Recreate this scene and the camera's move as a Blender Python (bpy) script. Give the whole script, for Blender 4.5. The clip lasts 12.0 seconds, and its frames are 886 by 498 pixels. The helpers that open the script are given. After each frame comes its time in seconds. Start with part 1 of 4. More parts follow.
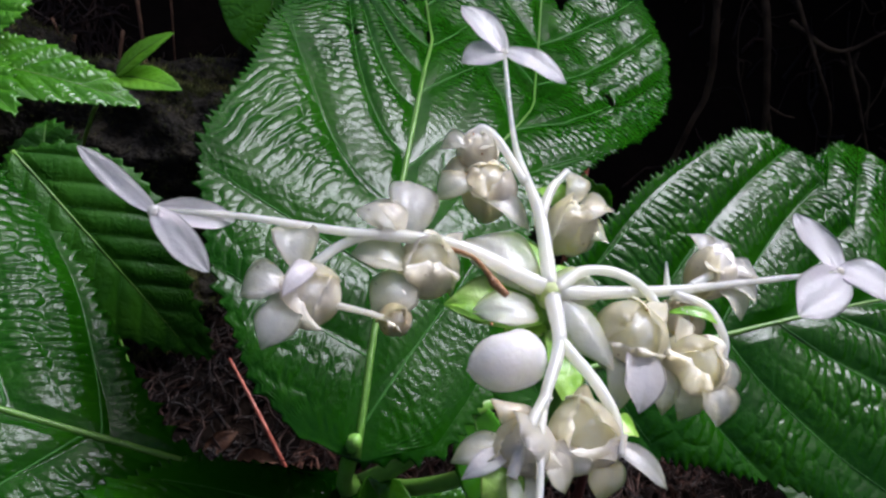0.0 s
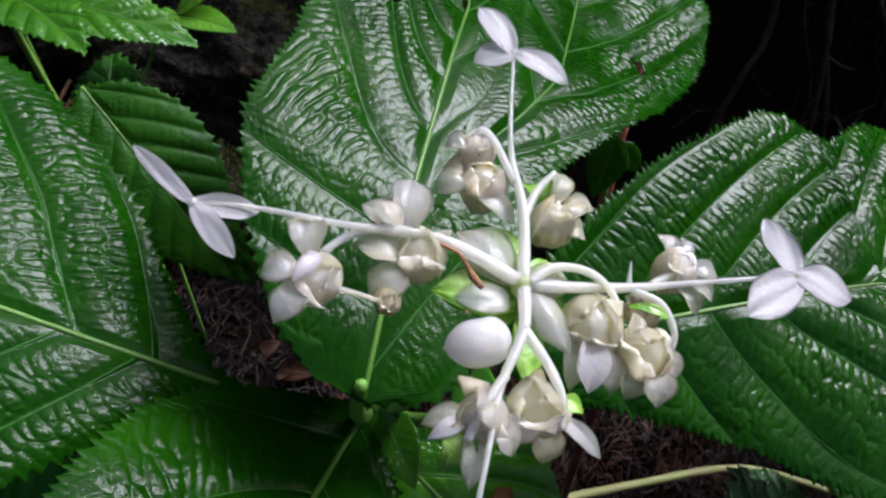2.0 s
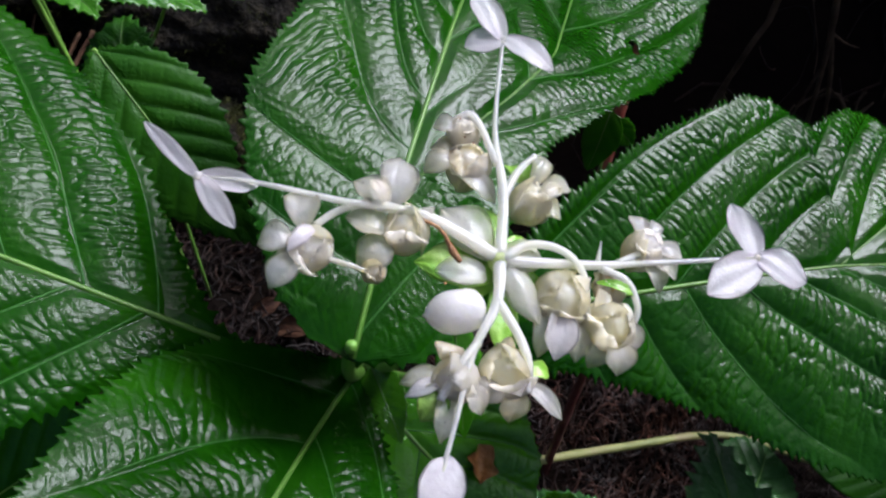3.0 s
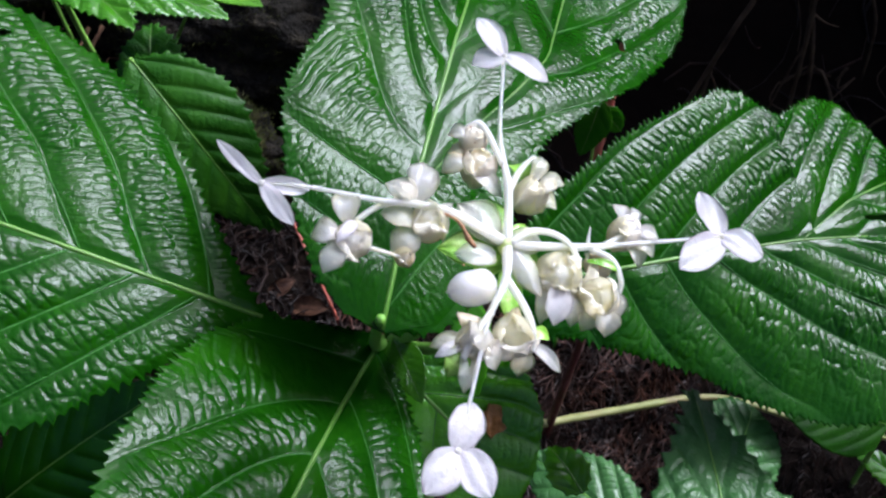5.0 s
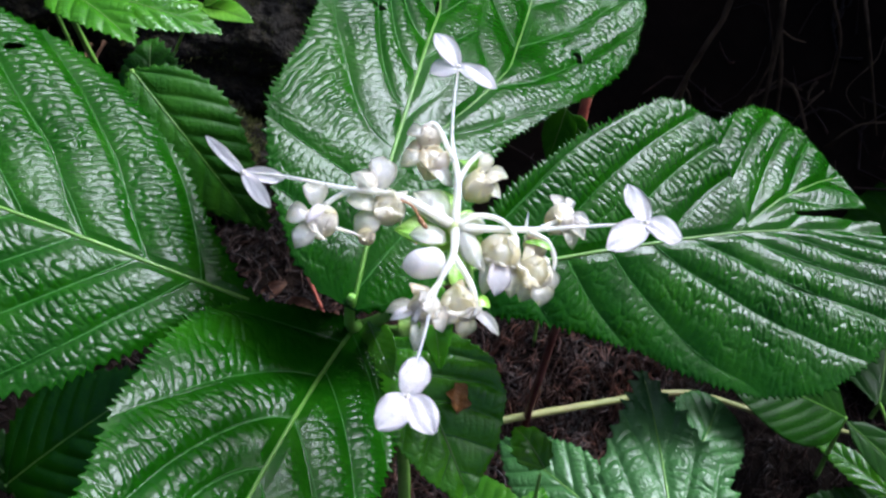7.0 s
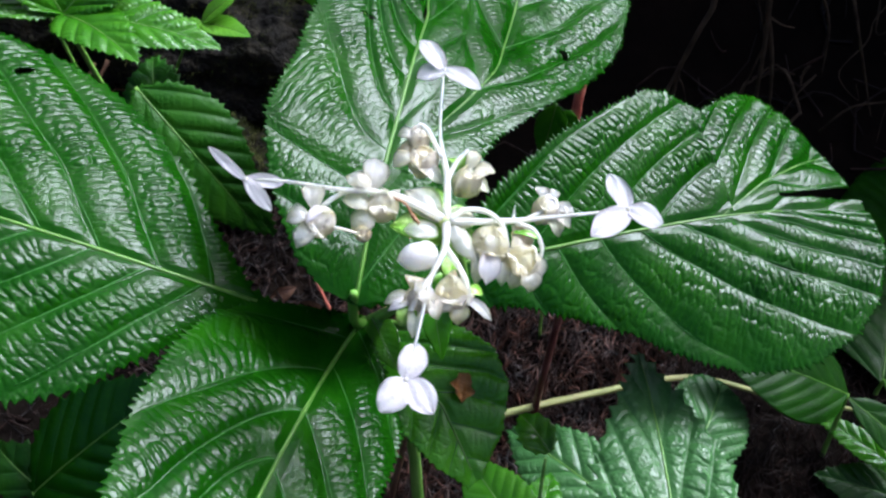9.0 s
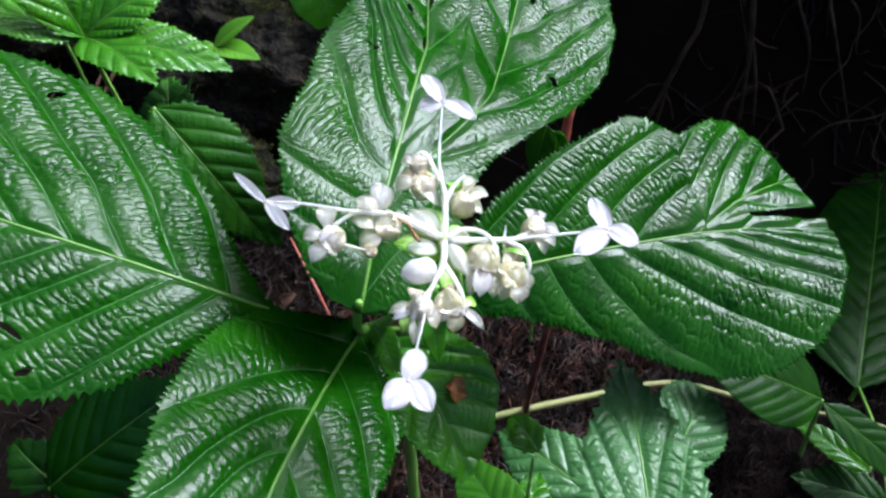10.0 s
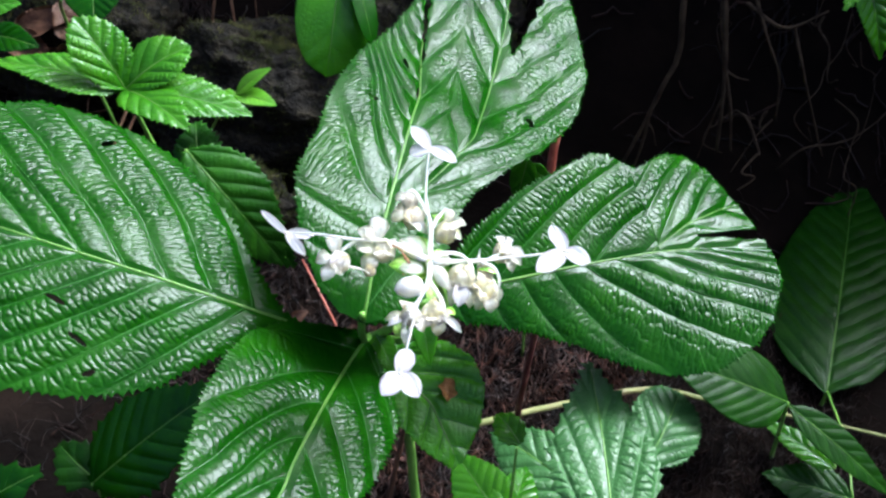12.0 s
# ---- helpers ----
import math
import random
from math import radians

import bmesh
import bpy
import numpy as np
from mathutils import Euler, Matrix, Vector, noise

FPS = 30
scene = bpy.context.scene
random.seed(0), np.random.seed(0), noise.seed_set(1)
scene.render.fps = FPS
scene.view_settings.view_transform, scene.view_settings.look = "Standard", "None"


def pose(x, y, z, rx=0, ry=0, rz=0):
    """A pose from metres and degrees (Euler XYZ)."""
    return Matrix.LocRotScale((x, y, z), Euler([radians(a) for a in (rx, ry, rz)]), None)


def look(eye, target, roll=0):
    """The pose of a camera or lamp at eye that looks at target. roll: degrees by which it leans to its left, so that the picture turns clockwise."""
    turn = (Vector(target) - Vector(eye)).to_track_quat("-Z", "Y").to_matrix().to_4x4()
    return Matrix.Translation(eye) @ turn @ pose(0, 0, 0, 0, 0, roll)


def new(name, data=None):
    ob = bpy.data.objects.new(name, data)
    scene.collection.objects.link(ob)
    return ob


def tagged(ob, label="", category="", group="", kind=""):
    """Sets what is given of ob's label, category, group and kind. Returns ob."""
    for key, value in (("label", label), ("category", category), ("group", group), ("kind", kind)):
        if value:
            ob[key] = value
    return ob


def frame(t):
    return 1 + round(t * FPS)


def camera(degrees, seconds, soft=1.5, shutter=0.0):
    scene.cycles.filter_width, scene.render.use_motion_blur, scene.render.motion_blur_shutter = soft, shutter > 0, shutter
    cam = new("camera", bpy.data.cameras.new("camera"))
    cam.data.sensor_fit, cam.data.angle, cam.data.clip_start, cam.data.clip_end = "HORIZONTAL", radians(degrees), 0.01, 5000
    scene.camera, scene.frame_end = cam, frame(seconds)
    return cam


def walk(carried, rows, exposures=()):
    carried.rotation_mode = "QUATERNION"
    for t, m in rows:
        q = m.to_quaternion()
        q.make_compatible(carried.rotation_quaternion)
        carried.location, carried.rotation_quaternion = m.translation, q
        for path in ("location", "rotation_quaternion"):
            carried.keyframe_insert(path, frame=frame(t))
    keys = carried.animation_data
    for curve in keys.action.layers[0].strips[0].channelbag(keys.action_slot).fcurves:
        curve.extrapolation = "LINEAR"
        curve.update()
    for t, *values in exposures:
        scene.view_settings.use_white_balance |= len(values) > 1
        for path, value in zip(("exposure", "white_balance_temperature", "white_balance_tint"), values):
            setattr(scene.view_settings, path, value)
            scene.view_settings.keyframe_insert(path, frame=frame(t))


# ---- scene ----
cam = camera(58.2, 12.0, soft=2.5)
PATH = [
    (0, (0.032, 0.03, 0.531), (-0.024, 1.576, -0.737), 0.2),
    (0.5, (0.038, 0.027, 0.543), (-0.053, 1.528, -0.776), 0.3),
    (1, (0.046, 0.019, 0.548), (-0.106, 1.488, -0.801), -0.4),
    (1.5, (0.042, 0.022, 0.549), (-0.114, 1.458, -0.834), 0.9),
    (2, (0.043, 0.024, 0.555), (-0.135, 1.413, -0.872), 0.5),
    (2.5, (0.042, 0.02, 0.561), (-0.123, 1.372, -0.904), 2.2),
    (3, (0.048, 0.018, 0.566), (-0.132, 1.335, -0.929), 2.0),
    (5, (0.046, -0.003, 0.593), (-0.12, 1.271, -0.94), 0.9),
    (5.5, (0.05, -0.01, 0.596), (-0.13, 1.274, -0.927), 0.0),
    (6, (0.054, -0.01, 0.603), (-0.119, 1.269, -0.924), 0.1),
    (6.5, (0.054, -0.02, 0.61), (-0.102, 1.254, -0.924), 0.6),
    (7, (0.061, -0.028, 0.611), (-0.106, 1.274, -0.898), 1.0),
    (7.5, (0.057, -0.023, 0.612), (-0.102, 1.27, -0.906), -0.6),
    (9.5, (0.069, -0.046, 0.63), (-0.124, 1.26, -0.872), -2.5),
    (10, (0.068, -0.054, 0.643), (-0.107, 1.26, -0.855), -1.4),
    (10.5, (0.071, -0.065, 0.648), (-0.104, 1.269, -0.833), -1.8),
    (11, (0.072, -0.073, 0.661), (-0.103, 1.265, -0.814), -1.7),
    (11.5, (0.077, -0.083, 0.68), (-0.11, 1.253, -0.797), -2.6),
    (12, (0.083, -0.094, 0.69), (-0.118, 1.253, -0.775), -2.7),
]
EXPOSURES = [(0, 0.74, 6000, 18), (2.5, 0.70, 6000, 18), (3.2, 0.84, 5950, 17), (5.0, 1.22, 5750, 17), (7.5, 1.32, 5700, 15), (10.0, 1.44, 5700, 12), (12.0, 1.80, 5700, 10)]
walk(cam, [(t, look(eye, target, roll)) for t, eye, target, roll in PATH], EXPOSURES)

# ---- light ----
world = bpy.data.worlds.new("overcast_sky")
scene.world = world
world.use_nodes = True
wn = world.node_tree.nodes
sky = wn.new("ShaderNodeTexSky")
sky.sky_type, sky.sun_disc = "NISHITA", False
sky.sun_elevation, sky.sun_rotation = radians(44), radians(47)
sky.air_density, sky.dust_density = 0.4, 6.0
world.node_tree.links.new(sky.outputs[0], wn["Background"].inputs[0])
wn["Background"].inputs[1].default_value = 0.105

sun = new("sun", bpy.data.lights.new("sun", "SUN"))
sun.data.energy, sun.data.angle, sun.data.color = 1.85, radians(26), (0.92, 0.975, 1.0)
sun.matrix_world = look((1.15, 1.15, 1.80), (0.05, 0.15, 0.4))


# ---- materials ----
def material(name):
    m = bpy.data.materials.new(name)
    m.use_nodes = True
    return m, m.node_tree.nodes, m.node_tree.links, m.node_tree.nodes["Principled BSDF"]


def surface(name, colours, scale, rough, bump=0.0, bump_scale=None, detail=6.0, metal=0.0, coat=0.0, thin=0.0, island=0.0, spec=0.5, fine=0.0, depth=0.002, waxy=0.0):
    """A mottled surface: a noise between two or three colours, fine relief, and optional light through it."""
    m, n, l, p = material(name)
    at = n.new("ShaderNodeTexCoord")
    tex = n.new("ShaderNodeTexNoise")
    tex.inputs["Scale"].default_value, tex.inputs["Detail"].default_value, tex.inputs["Roughness"].default_value = scale, detail, 0.62
    l.new(at.outputs["Object"], tex.inputs["Vector"])
    ramp = n.new("ShaderNodeValToRGB")
    ramp.color_ramp.elements[0].position, ramp.color_ramp.elements[1].position = 0.3, 0.7
    ramp.color_ramp.elements[0].color = (*colours[0], 1)
    ramp.color_ramp.elements[1].color = (*colours[-1], 1)
    if len(colours) == 3:
        ramp.color_ramp.elements.new(0.5).color = (*colours[1], 1)
    l.new(tex.outputs[0], ramp.inputs[0])
    out = ramp.outputs[0]
    if island:
        geo = n.new("ShaderNodeNewGeometry")
        hsv = n.new("ShaderNodeHueSaturation")
        rng = n.new("ShaderNodeMapRange")
        rng.inputs["To Min"].default_value, rng.inputs["To Max"].default_value = 1 - island, 1 + island
        l.new(geo.outputs["Random Per Island"], rng.inputs["Value"])
        l.new(rng.outputs[0], hsv.inputs["Value"])
        l.new(out, hsv.inputs["Color"])
        out = hsv.outputs[0]
    l.new(out, p.inputs["Base Color"])
    p.inputs["Roughness"].default_value, p.inputs["Metallic"].default_value = rough, metal
    p.inputs["Specular IOR Level"].default_value = spec
    p.inputs["Coat Weight"].default_value, p.inputs["Coat Roughness"].default_value = coat, 0.10
    if bump:
        rel = n.new("ShaderNodeTexNoise")
        rel.inputs["Scale"].default_value, rel.inputs["Detail"].default_value = bump_scale or scale * 4, 5
        l.new(at.outputs["Object"], rel.inputs["Vector"])
        bm = n.new("ShaderNodeBump")
        bm.inputs["Strength"].default_value, bm.inputs["Distance"].default_value = bump, depth
        l.new(rel.outputs[0], bm.inputs["Height"])
        l.new(bm.outputs[0], p.inputs["Normal"])
        if fine:
            grit = n.new("ShaderNodeMapRange")
            grit.inputs["To Min"].default_value, grit.inputs["To Max"].default_value = max(0.02, rough - fine), rough + fine
            l.new(rel.outputs[0], grit.inputs["Value"])
            l.new(grit.outputs[0], p.inputs["Roughness"])
    if waxy:
        p.inputs["Subsurface Weight"].default_value, p.inputs["Subsurface Scale"].default_value = waxy, 0.007
        p.inputs["Subsurface Radius"].default_value = (1.0, 0.95, 0.8)
    if thin:
        tr = n.new("ShaderNodeBsdfTranslucent")
        mix = n.new("ShaderNodeMixShader")
        mix.inputs[0].default_value = thin
        l.new(out, tr.inputs["Color"])
        l.new(p.outputs[0], mix.inputs[1])
        l.new(tr.outputs[0], mix.inputs[2])
        l.new(mix.outputs[0], n["Material Output"].inputs["Surface"])
    return m


def leaf_surface(name, colours, rough, coat, thin, cell=360, depth=0.5, gloss=0.7):
    """A leaf skin: mottled green with a net of sunken fine veins and droplet-fine gloss changes."""
    m = surface(name, colours, 38, rough, 0.09, 700, coat=coat, thin=thin, fine=0.05)
    n, l = m.node_tree.nodes, m.node_tree.links
    p = n["Principled BSDF"]
    at = n.new("ShaderNodeTexCoord")
    warp = n.new("ShaderNodeTexNoise")
    warp.inputs["Scale"].default_value = 160
    add = n.new("ShaderNodeVectorMath")
    add.operation = "MULTIPLY_ADD"
    add.inputs[1].default_value = (0.004, 0.004, 0.004)
    l.new(at.outputs["Object"], warp.inputs["Vector"])
    l.new(warp.outputs["Color"], add.inputs[0])
    l.new(at.outputs["Object"], add.inputs[2])
    net = n.new("ShaderNodeTexVoronoi")
    net.feature = "DISTANCE_TO_EDGE"
    net.inputs["Scale"].default_value = cell
    l.new(add.outputs[0], net.inputs["Vector"])
    soft = n.new("ShaderNodeMapRange")
    soft.interpolation_type = "SMOOTHERSTEP"
    soft.inputs["From Max"].default_value = 0.26
    l.new(net.outputs["Distance"], soft.inputs["Value"])
    bump = n.new("ShaderNodeBump")
    bump.inputs["Distance"].default_value = 0.0007
    l.new(soft.outputs[0], bump.inputs["Height"])
    patch = n.new("ShaderNodeTexNoise")
    patch.inputs["Scale"].default_value, patch.inputs["Detail"].default_value = 45, 2
    l.new(at.outputs["Object"], patch.inputs["Vector"])
    vary = n.new("ShaderNodeMapRange")
    vary.inputs["From Min"].default_value, vary.inputs["From Max"].default_value = 0.38, 0.62
    vary.inputs["To Min"].default_value, vary.inputs["To Max"].default_value = depth * 0.15, depth * 1.5
    l.new(patch.outputs[0], vary.inputs["Value"])
    l.new(vary.outputs[0], bump.inputs["Strength"])
    l.new(p.inputs["Normal"].links[0].from_socket, bump.inputs["Normal"])
    l.new(bump.outputs[0], p.inputs["Normal"])
    p.inputs["Specular IOR Level"].default_value = gloss
    return m


def freckled(m, scale, size):
    """Adds a scatter of tiny brown specks to a skin."""
    n, l = m.node_tree.nodes, m.node_tree.links
    base = n["Principled BSDF"].inputs["Base Color"]
    at = n.new("ShaderNodeTexCoord")
    dots = n.new("ShaderNodeTexVoronoi")
    dots.inputs["Scale"].default_value = scale
    l.new(at.outputs["Object"], dots.inputs["Vector"])
    spot = n.new("ShaderNodeMapRange")
    spot.inputs["From Min"].default_value, spot.inputs["From Max"].default_value = size, size * 1.6
    spot.inputs["To Min"].default_value, spot.inputs["To Max"].default_value = 0.75, 0.0
    l.new(dots.outputs["Distance"], spot.inputs["Value"])
    mix = n.new("ShaderNodeMix")
    mix.data_type = "RGBA"
    l.new(spot.outputs[0], mix.inputs["Factor"])
    l.new(base.links[0].from_socket, mix.inputs["A"])
    mix.inputs["B"].default_value = (0.16, 0.09, 0.05, 1)
    l.new(mix.outputs["Result"], base)
    return m


LEAF = leaf_surface("wet_leaf", [(0.005, 0.053, 0.001), (0.010, 0.083, 0.0015), (0.019, 0.115, 0.0025)], 0.13, 0.0, 0.36, 800, 0.08, 0.26)
LEAF_PALE = leaf_surface("pale_leaf", [(0.032, 0.105, 0.026), (0.050, 0.150, 0.040), (0.075, 0.190, 0.058)], 0.26, 0.0, 0.16, 500, 0.15, 0.32)
LEAF_FRESH = leaf_surface("fresh_leaf", [(0.038, 0.20, 0.005), (0.064, 0.27, 0.008), (0.10, 0.34, 0.014)], 0.17, 0.0, 0.45, 420, 0.2, 0.5)
# the shade over the low leaves is put into these two darker greens
LEAF_DEEP_SHADE = leaf_surface("deep_shade_leaf", [(0.004, 0.024, 0.003), (0.008, 0.038, 0.004), (0.013, 0.052, 0.007)], 0.32, 0.0, 0.2, 300, 0.25, 0.4)
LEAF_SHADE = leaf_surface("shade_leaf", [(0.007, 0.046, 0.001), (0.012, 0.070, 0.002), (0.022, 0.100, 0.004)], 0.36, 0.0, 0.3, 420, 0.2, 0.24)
LEAF_MID = leaf_surface("dim_leaf", [(0.012, 0.080, 0.002), (0.020, 0.115, 0.003), (0.034, 0.155, 0.006)], 0.40, 0.0, 0.3, 420, 0.2, 0.25)
# green raised in colour to make up for light that misses these leaves
LEAF_BRIGHTENED = leaf_surface("brightened_leaf", [(0.05, 0.27, 0.006), (0.08, 0.35, 0.01), (0.11, 0.42, 0.018)], 0.15, 0.0, 0.45, 300, 0.2, 0.55)
LEAF_LIME = leaf_surface("lime_leaf", [(0.10, 0.36, 0.012), (0.16, 0.46, 0.02), (0.22, 0.54, 0.04)], 0.3, 0.2, 0.45, 420, 0.25)
VEIN = surface("leaf_vein", [(0.09, 0.24, 0.025), (0.15, 0.33, 0.05)], 60, 0.35, 0.15, 500, thin=0.1)
VEIN_FINE = surface("leaf_side_vein", [(0.025, 0.12, 0.015), (0.04, 0.165, 0.025)], 60, 0.5, 0.15, 500, spec=0.2)
PETAL = surface("white_petal", [(0.92, 0.87, 0.93), (0.95, 0.92, 0.95), (0.96, 0.94, 0.96)], 160, 0.36, 0.15, 900, thin=0.42, coat=0.1, waxy=0.7)
CREAM = surface("cream_bud", [(0.97, 0.88, 0.56), (0.98, 0.95, 0.72), (0.98, 0.97, 0.84)], 85, 0.28, 0.15, 500, thin=0.42, coat=0.3, waxy=1.0)
IVORY = surface("ivory_petal", [(0.97, 0.93, 0.70), (0.97, 0.94, 0.85), (0.97, 0.93, 0.93)], 90, 0.32, 0.2, 600, thin=0.45, coat=0.3, waxy=1.0)
TAN = surface("browning_petal", [(0.90, 0.66, 0.38), (0.94, 0.84, 0.60), (0.96, 0.92, 0.80)], 150, 0.32, 0.2, 600, thin=0.35, coat=0.2, waxy=0.8)
STALK = surface("white_stalk", [(0.88, 0.91, 0.66), (0.94, 0.94, 0.80), (0.96, 0.95, 0.88)], 110, 0.32, 0.12, 700, thin=0.25, coat=0.2, waxy=1.0)
BRACT = surface("lilac_white_bract", [(0.88, 0.89, 0.76), (0.94, 0.91, 0.90), (0.96, 0.92, 0.95)], 95, 0.28, 0.2, 500, thin=0.35, coat=0.3, waxy=1.0)
for skin in (CREAM, IVORY, BRACT):
    freckled(skin, 260, 0.055)
HUB = surface("pale_green_hub", [(0.40, 0.62, 0.10), (0.56, 0.74, 0.22), (0.72, 0.84, 0.42)], 170, 0.36, 0.15, 600, thin=0.15, waxy=0.6)
LIME = surface("lime_green", [(0.13, 0.36, 0.02), (0.24, 0.50, 0.05), (0.40, 0.60, 0.16)], 150, 0.35, 0.2, 600, thin=0.12, coat=0.2)
STEM = surface("green_stem", [(0.16, 0.40, 0.05), (0.27, 0.52, 0.09)], 60, 0.4, 0.2, 400)
RED_STEM = surface("red_brown_stem", [(0.30, 0.06, 0.04), (0.52, 0.14, 0.09), (0.60, 0.24, 0.18)], 70, 0.42, 0.4, 400)
MAROON_STEM = surface("maroon_stem", [(0.06, 0.014, 0.014), (0.12, 0.035, 0.032), (0.20, 0.08, 0.07)], 70, 0.4, 0.4, 400)
TWIG = surface("yellow_green_twig", [(0.22, 0.26, 0.08), (0.34, 0.38, 0.12), (0.38, 0.33, 0.16)], 50, 0.45, 0.3, 300)
DRY = surface("dry_brown_stalk", [(0.07, 0.035, 0.02), (0.17, 0.09, 0.05), (0.26, 0.15, 0.09)], 60, 0.6, 0.5, 300, spec=0.3)
DEAD = surface("dead_leaf_brown", [(0.035, 0.014, 0.008), (0.09, 0.042, 0.022), (0.15, 0.08, 0.045)], 90, 0.5, 0.6, 400, spec=0.3, thin=0.15)
BARK = surface("dark_root_bark", [(0.034, 0.024, 0.015), (0.11, 0.078, 0.047)], 60, 0.85, 0.6, 300, spec=0.15)
GOLDEN = surface("golden_dry_petal", [(0.20, 0.085, 0.02), (0.42, 0.21, 0.06), (0.62, 0.40, 0.18)], 130, 0.35, 0.5, 500, thin=0.2)
WITHERED = surface("withered_brown", [(0.16, 0.06, 0.02), (0.34, 0.16, 0.06), (0.50, 0.30, 0.13)], 220, 0.4, 0.6, 700)
# damp soil, far darker than its own tone: the hollow's shade is mixed in
SOIL = surface("damp_shaded_soil", [(0.003, 0.002, 0.0014), (0.005, 0.0032, 0.0022), (0.010, 0.006, 0.004)], 14, 0.95, 1.0, 120, detail=10, spec=0.08)
LITTER = surface("leaf_litter", [(0.009, 0.0035, 0.0025), (0.030, 0.012, 0.007), (0.14, 0.06, 0.038)], 60, 0.4, 0.4, 300, island=0.85, spec=0.4)
# the same litter in darker browns, for patches that lie in shade
LITTER_SHADED = surface("shaded_litter", [(0.006, 0.003, 0.002), (0.013, 0.006, 0.004), (0.04, 0.02, 0.012)], 60, 0.5, 0.4, 300, island=0.85, spec=0.25)
MOSS_BLADE = surface("olive_moss", [(0.022, 0.026, 0.006), (0.06, 0.07, 0.014), (0.14, 0.13, 0.04)], 40, 0.7, 0.2, 300, island=0.6, spec=0.2, thin=0.2)
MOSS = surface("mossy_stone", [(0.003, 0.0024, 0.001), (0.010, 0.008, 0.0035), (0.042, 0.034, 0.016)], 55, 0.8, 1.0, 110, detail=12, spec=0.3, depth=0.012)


# ---- mesh helpers ----
def mesh_of(name, verts, faces, smooth=True):
    me = bpy.data.meshes.new(name)
    me.from_pydata([tuple(map(float, v)) for v in verts], [], faces)
    me.polygons.foreach_set("use_smooth", [smooth] * len(me.polygons))
    me.update()
    return me


def part(name, me, mat, parent=None, label=""):
    ob = new(name, me)
    if mat and not me.materials:
        me.materials.append(mat)
    ob.parent = parent
    if label:
        tagged(ob, label)
    return ob


def thing(name, at, label, category, group=""):
    ob = new(name)
    ob.empty_display_size = 0.01
    ob.location = at
    tagged(ob, label, category, group)
    ob["base"] = list(at)
    return ob


def settle(root):
    """Keeps the parts where they were built, under a base that stands at its own place."""
    inv = Matrix.Translation(root.location).inverted()
    for ob in root.children:
        ob.matrix_parent_inverse = inv


def glide(points, n):
    """A smooth line through the points."""
    p = np.array(points, float)
    if len(p) == 2:
        return p[0] + (p[1] - p[0]) * np.linspace(0, 1, n)[:, None]
    ext = np.vstack([2 * p[0] - p[1], p, 2 * p[-1] - p[-2]])
    out = []
    for x in np.linspace(0, len(p) - 1, n):
        i = min(int(x), len(p) - 2)
        t = x - i
        a, b, c, d = ext[i], ext[i + 1], ext[i + 2], ext[i + 3]
        out.append(0.5 * (2 * b + (c - a) * t + (2 * a - 5 * b + 4 * c - d) * t * t + (3 * b - a - 3 * c + d) * t ** 3))
    return np.array(out)


def tube(points, radii, n=16, seg=8, lumps=0.06, seed=0):
    """A tapering, slightly uneven round stalk with closed ends."""
    line = glide(points, n)
    rad = np.interp(np.linspace(0, 1, n), np.linspace(0, 1, len(radii)), radii)
    rng = np.random.RandomState(seed)
    tan = np.gradient(line, axis=0)
    tan /= np.linalg.norm(tan, axis=1)[:, None] + 1e-12
    ref = np.array([0.3, 0.2, 1.0]) if abs(tan[0][2]) < 0.8 else np.array([1.0, 0.2, 0.1])
    verts, faces = [], []
    for i in range(n):
        a = np.cross(tan[i], ref)
        a /= np.linalg.norm(a)
        b = np.cross(tan[i], a)
        for k in range(seg):
            w = 2 * math.pi * k / seg
            r = rad[i] * (1 + lumps * rng.uniform(-1, 1))
            verts.append(line[i] + r * (math.cos(w) * a + math.sin(w) * b))
    for i in range(n - 1):
        for k in range(seg):
            q = (k + 1) % seg
            faces.append((i * seg + k, i * seg + q, (i + 1) * seg + q, (i + 1) * seg + k))
    faces.append(tuple(range(seg))[::-1])
    faces.append(tuple(range((n - 1) * seg, n * seg)))
    return mesh_of("stalk", verts, faces)


def wob(x, y, seed=0.0):
    """A cheap smooth noise in -1..1."""
    return (np.sin(x * 1.0 + 1.7 * y + seed) + np.sin(2.3 * x - 1.1 * y + 2.1 * seed + 1.3) + np.sin(-1.6 * x + 3.1 * y + 0.7 * seed + 4.0)) / 3


# ---- leaves ----
def cells(x, y, seed):
    """Puffed cells with sunken joints between them: 0 at a joint, 1 in the middle."""
    xi, yi = np.floor(x), np.floor(y)
    f1, f2 = np.full(x.shape, 9.0), np.full(x.shape, 9.0)
    for dx in (-1, 0, 1):
        for dy in (-1, 0, 1):
            cx, cy = xi + dx, yi + dy
            h = np.sin(cx * 127.1 + cy * 311.7 + seed * 17.3) * 43758.5453
            g = np.sin(cx * 269.5 + cy * 183.3 + seed * 9.1) * 24634.6345
            d = np.hypot(cx + 0.15 + 0.7 * (h - np.floor(h)) - x, cy + 0.15 + 0.7 * (g - np.floor(g)) - y)
            f2 = np.where(d < f1, f1, np.minimum(f2, d))
            f1 = np.minimum(f1, d)
    return np.clip((f2 - f1) * 2.3, 0, 1) ** 0.6 * (1 - 0.45 * np.clip(f1, 0, 1) ** 2)


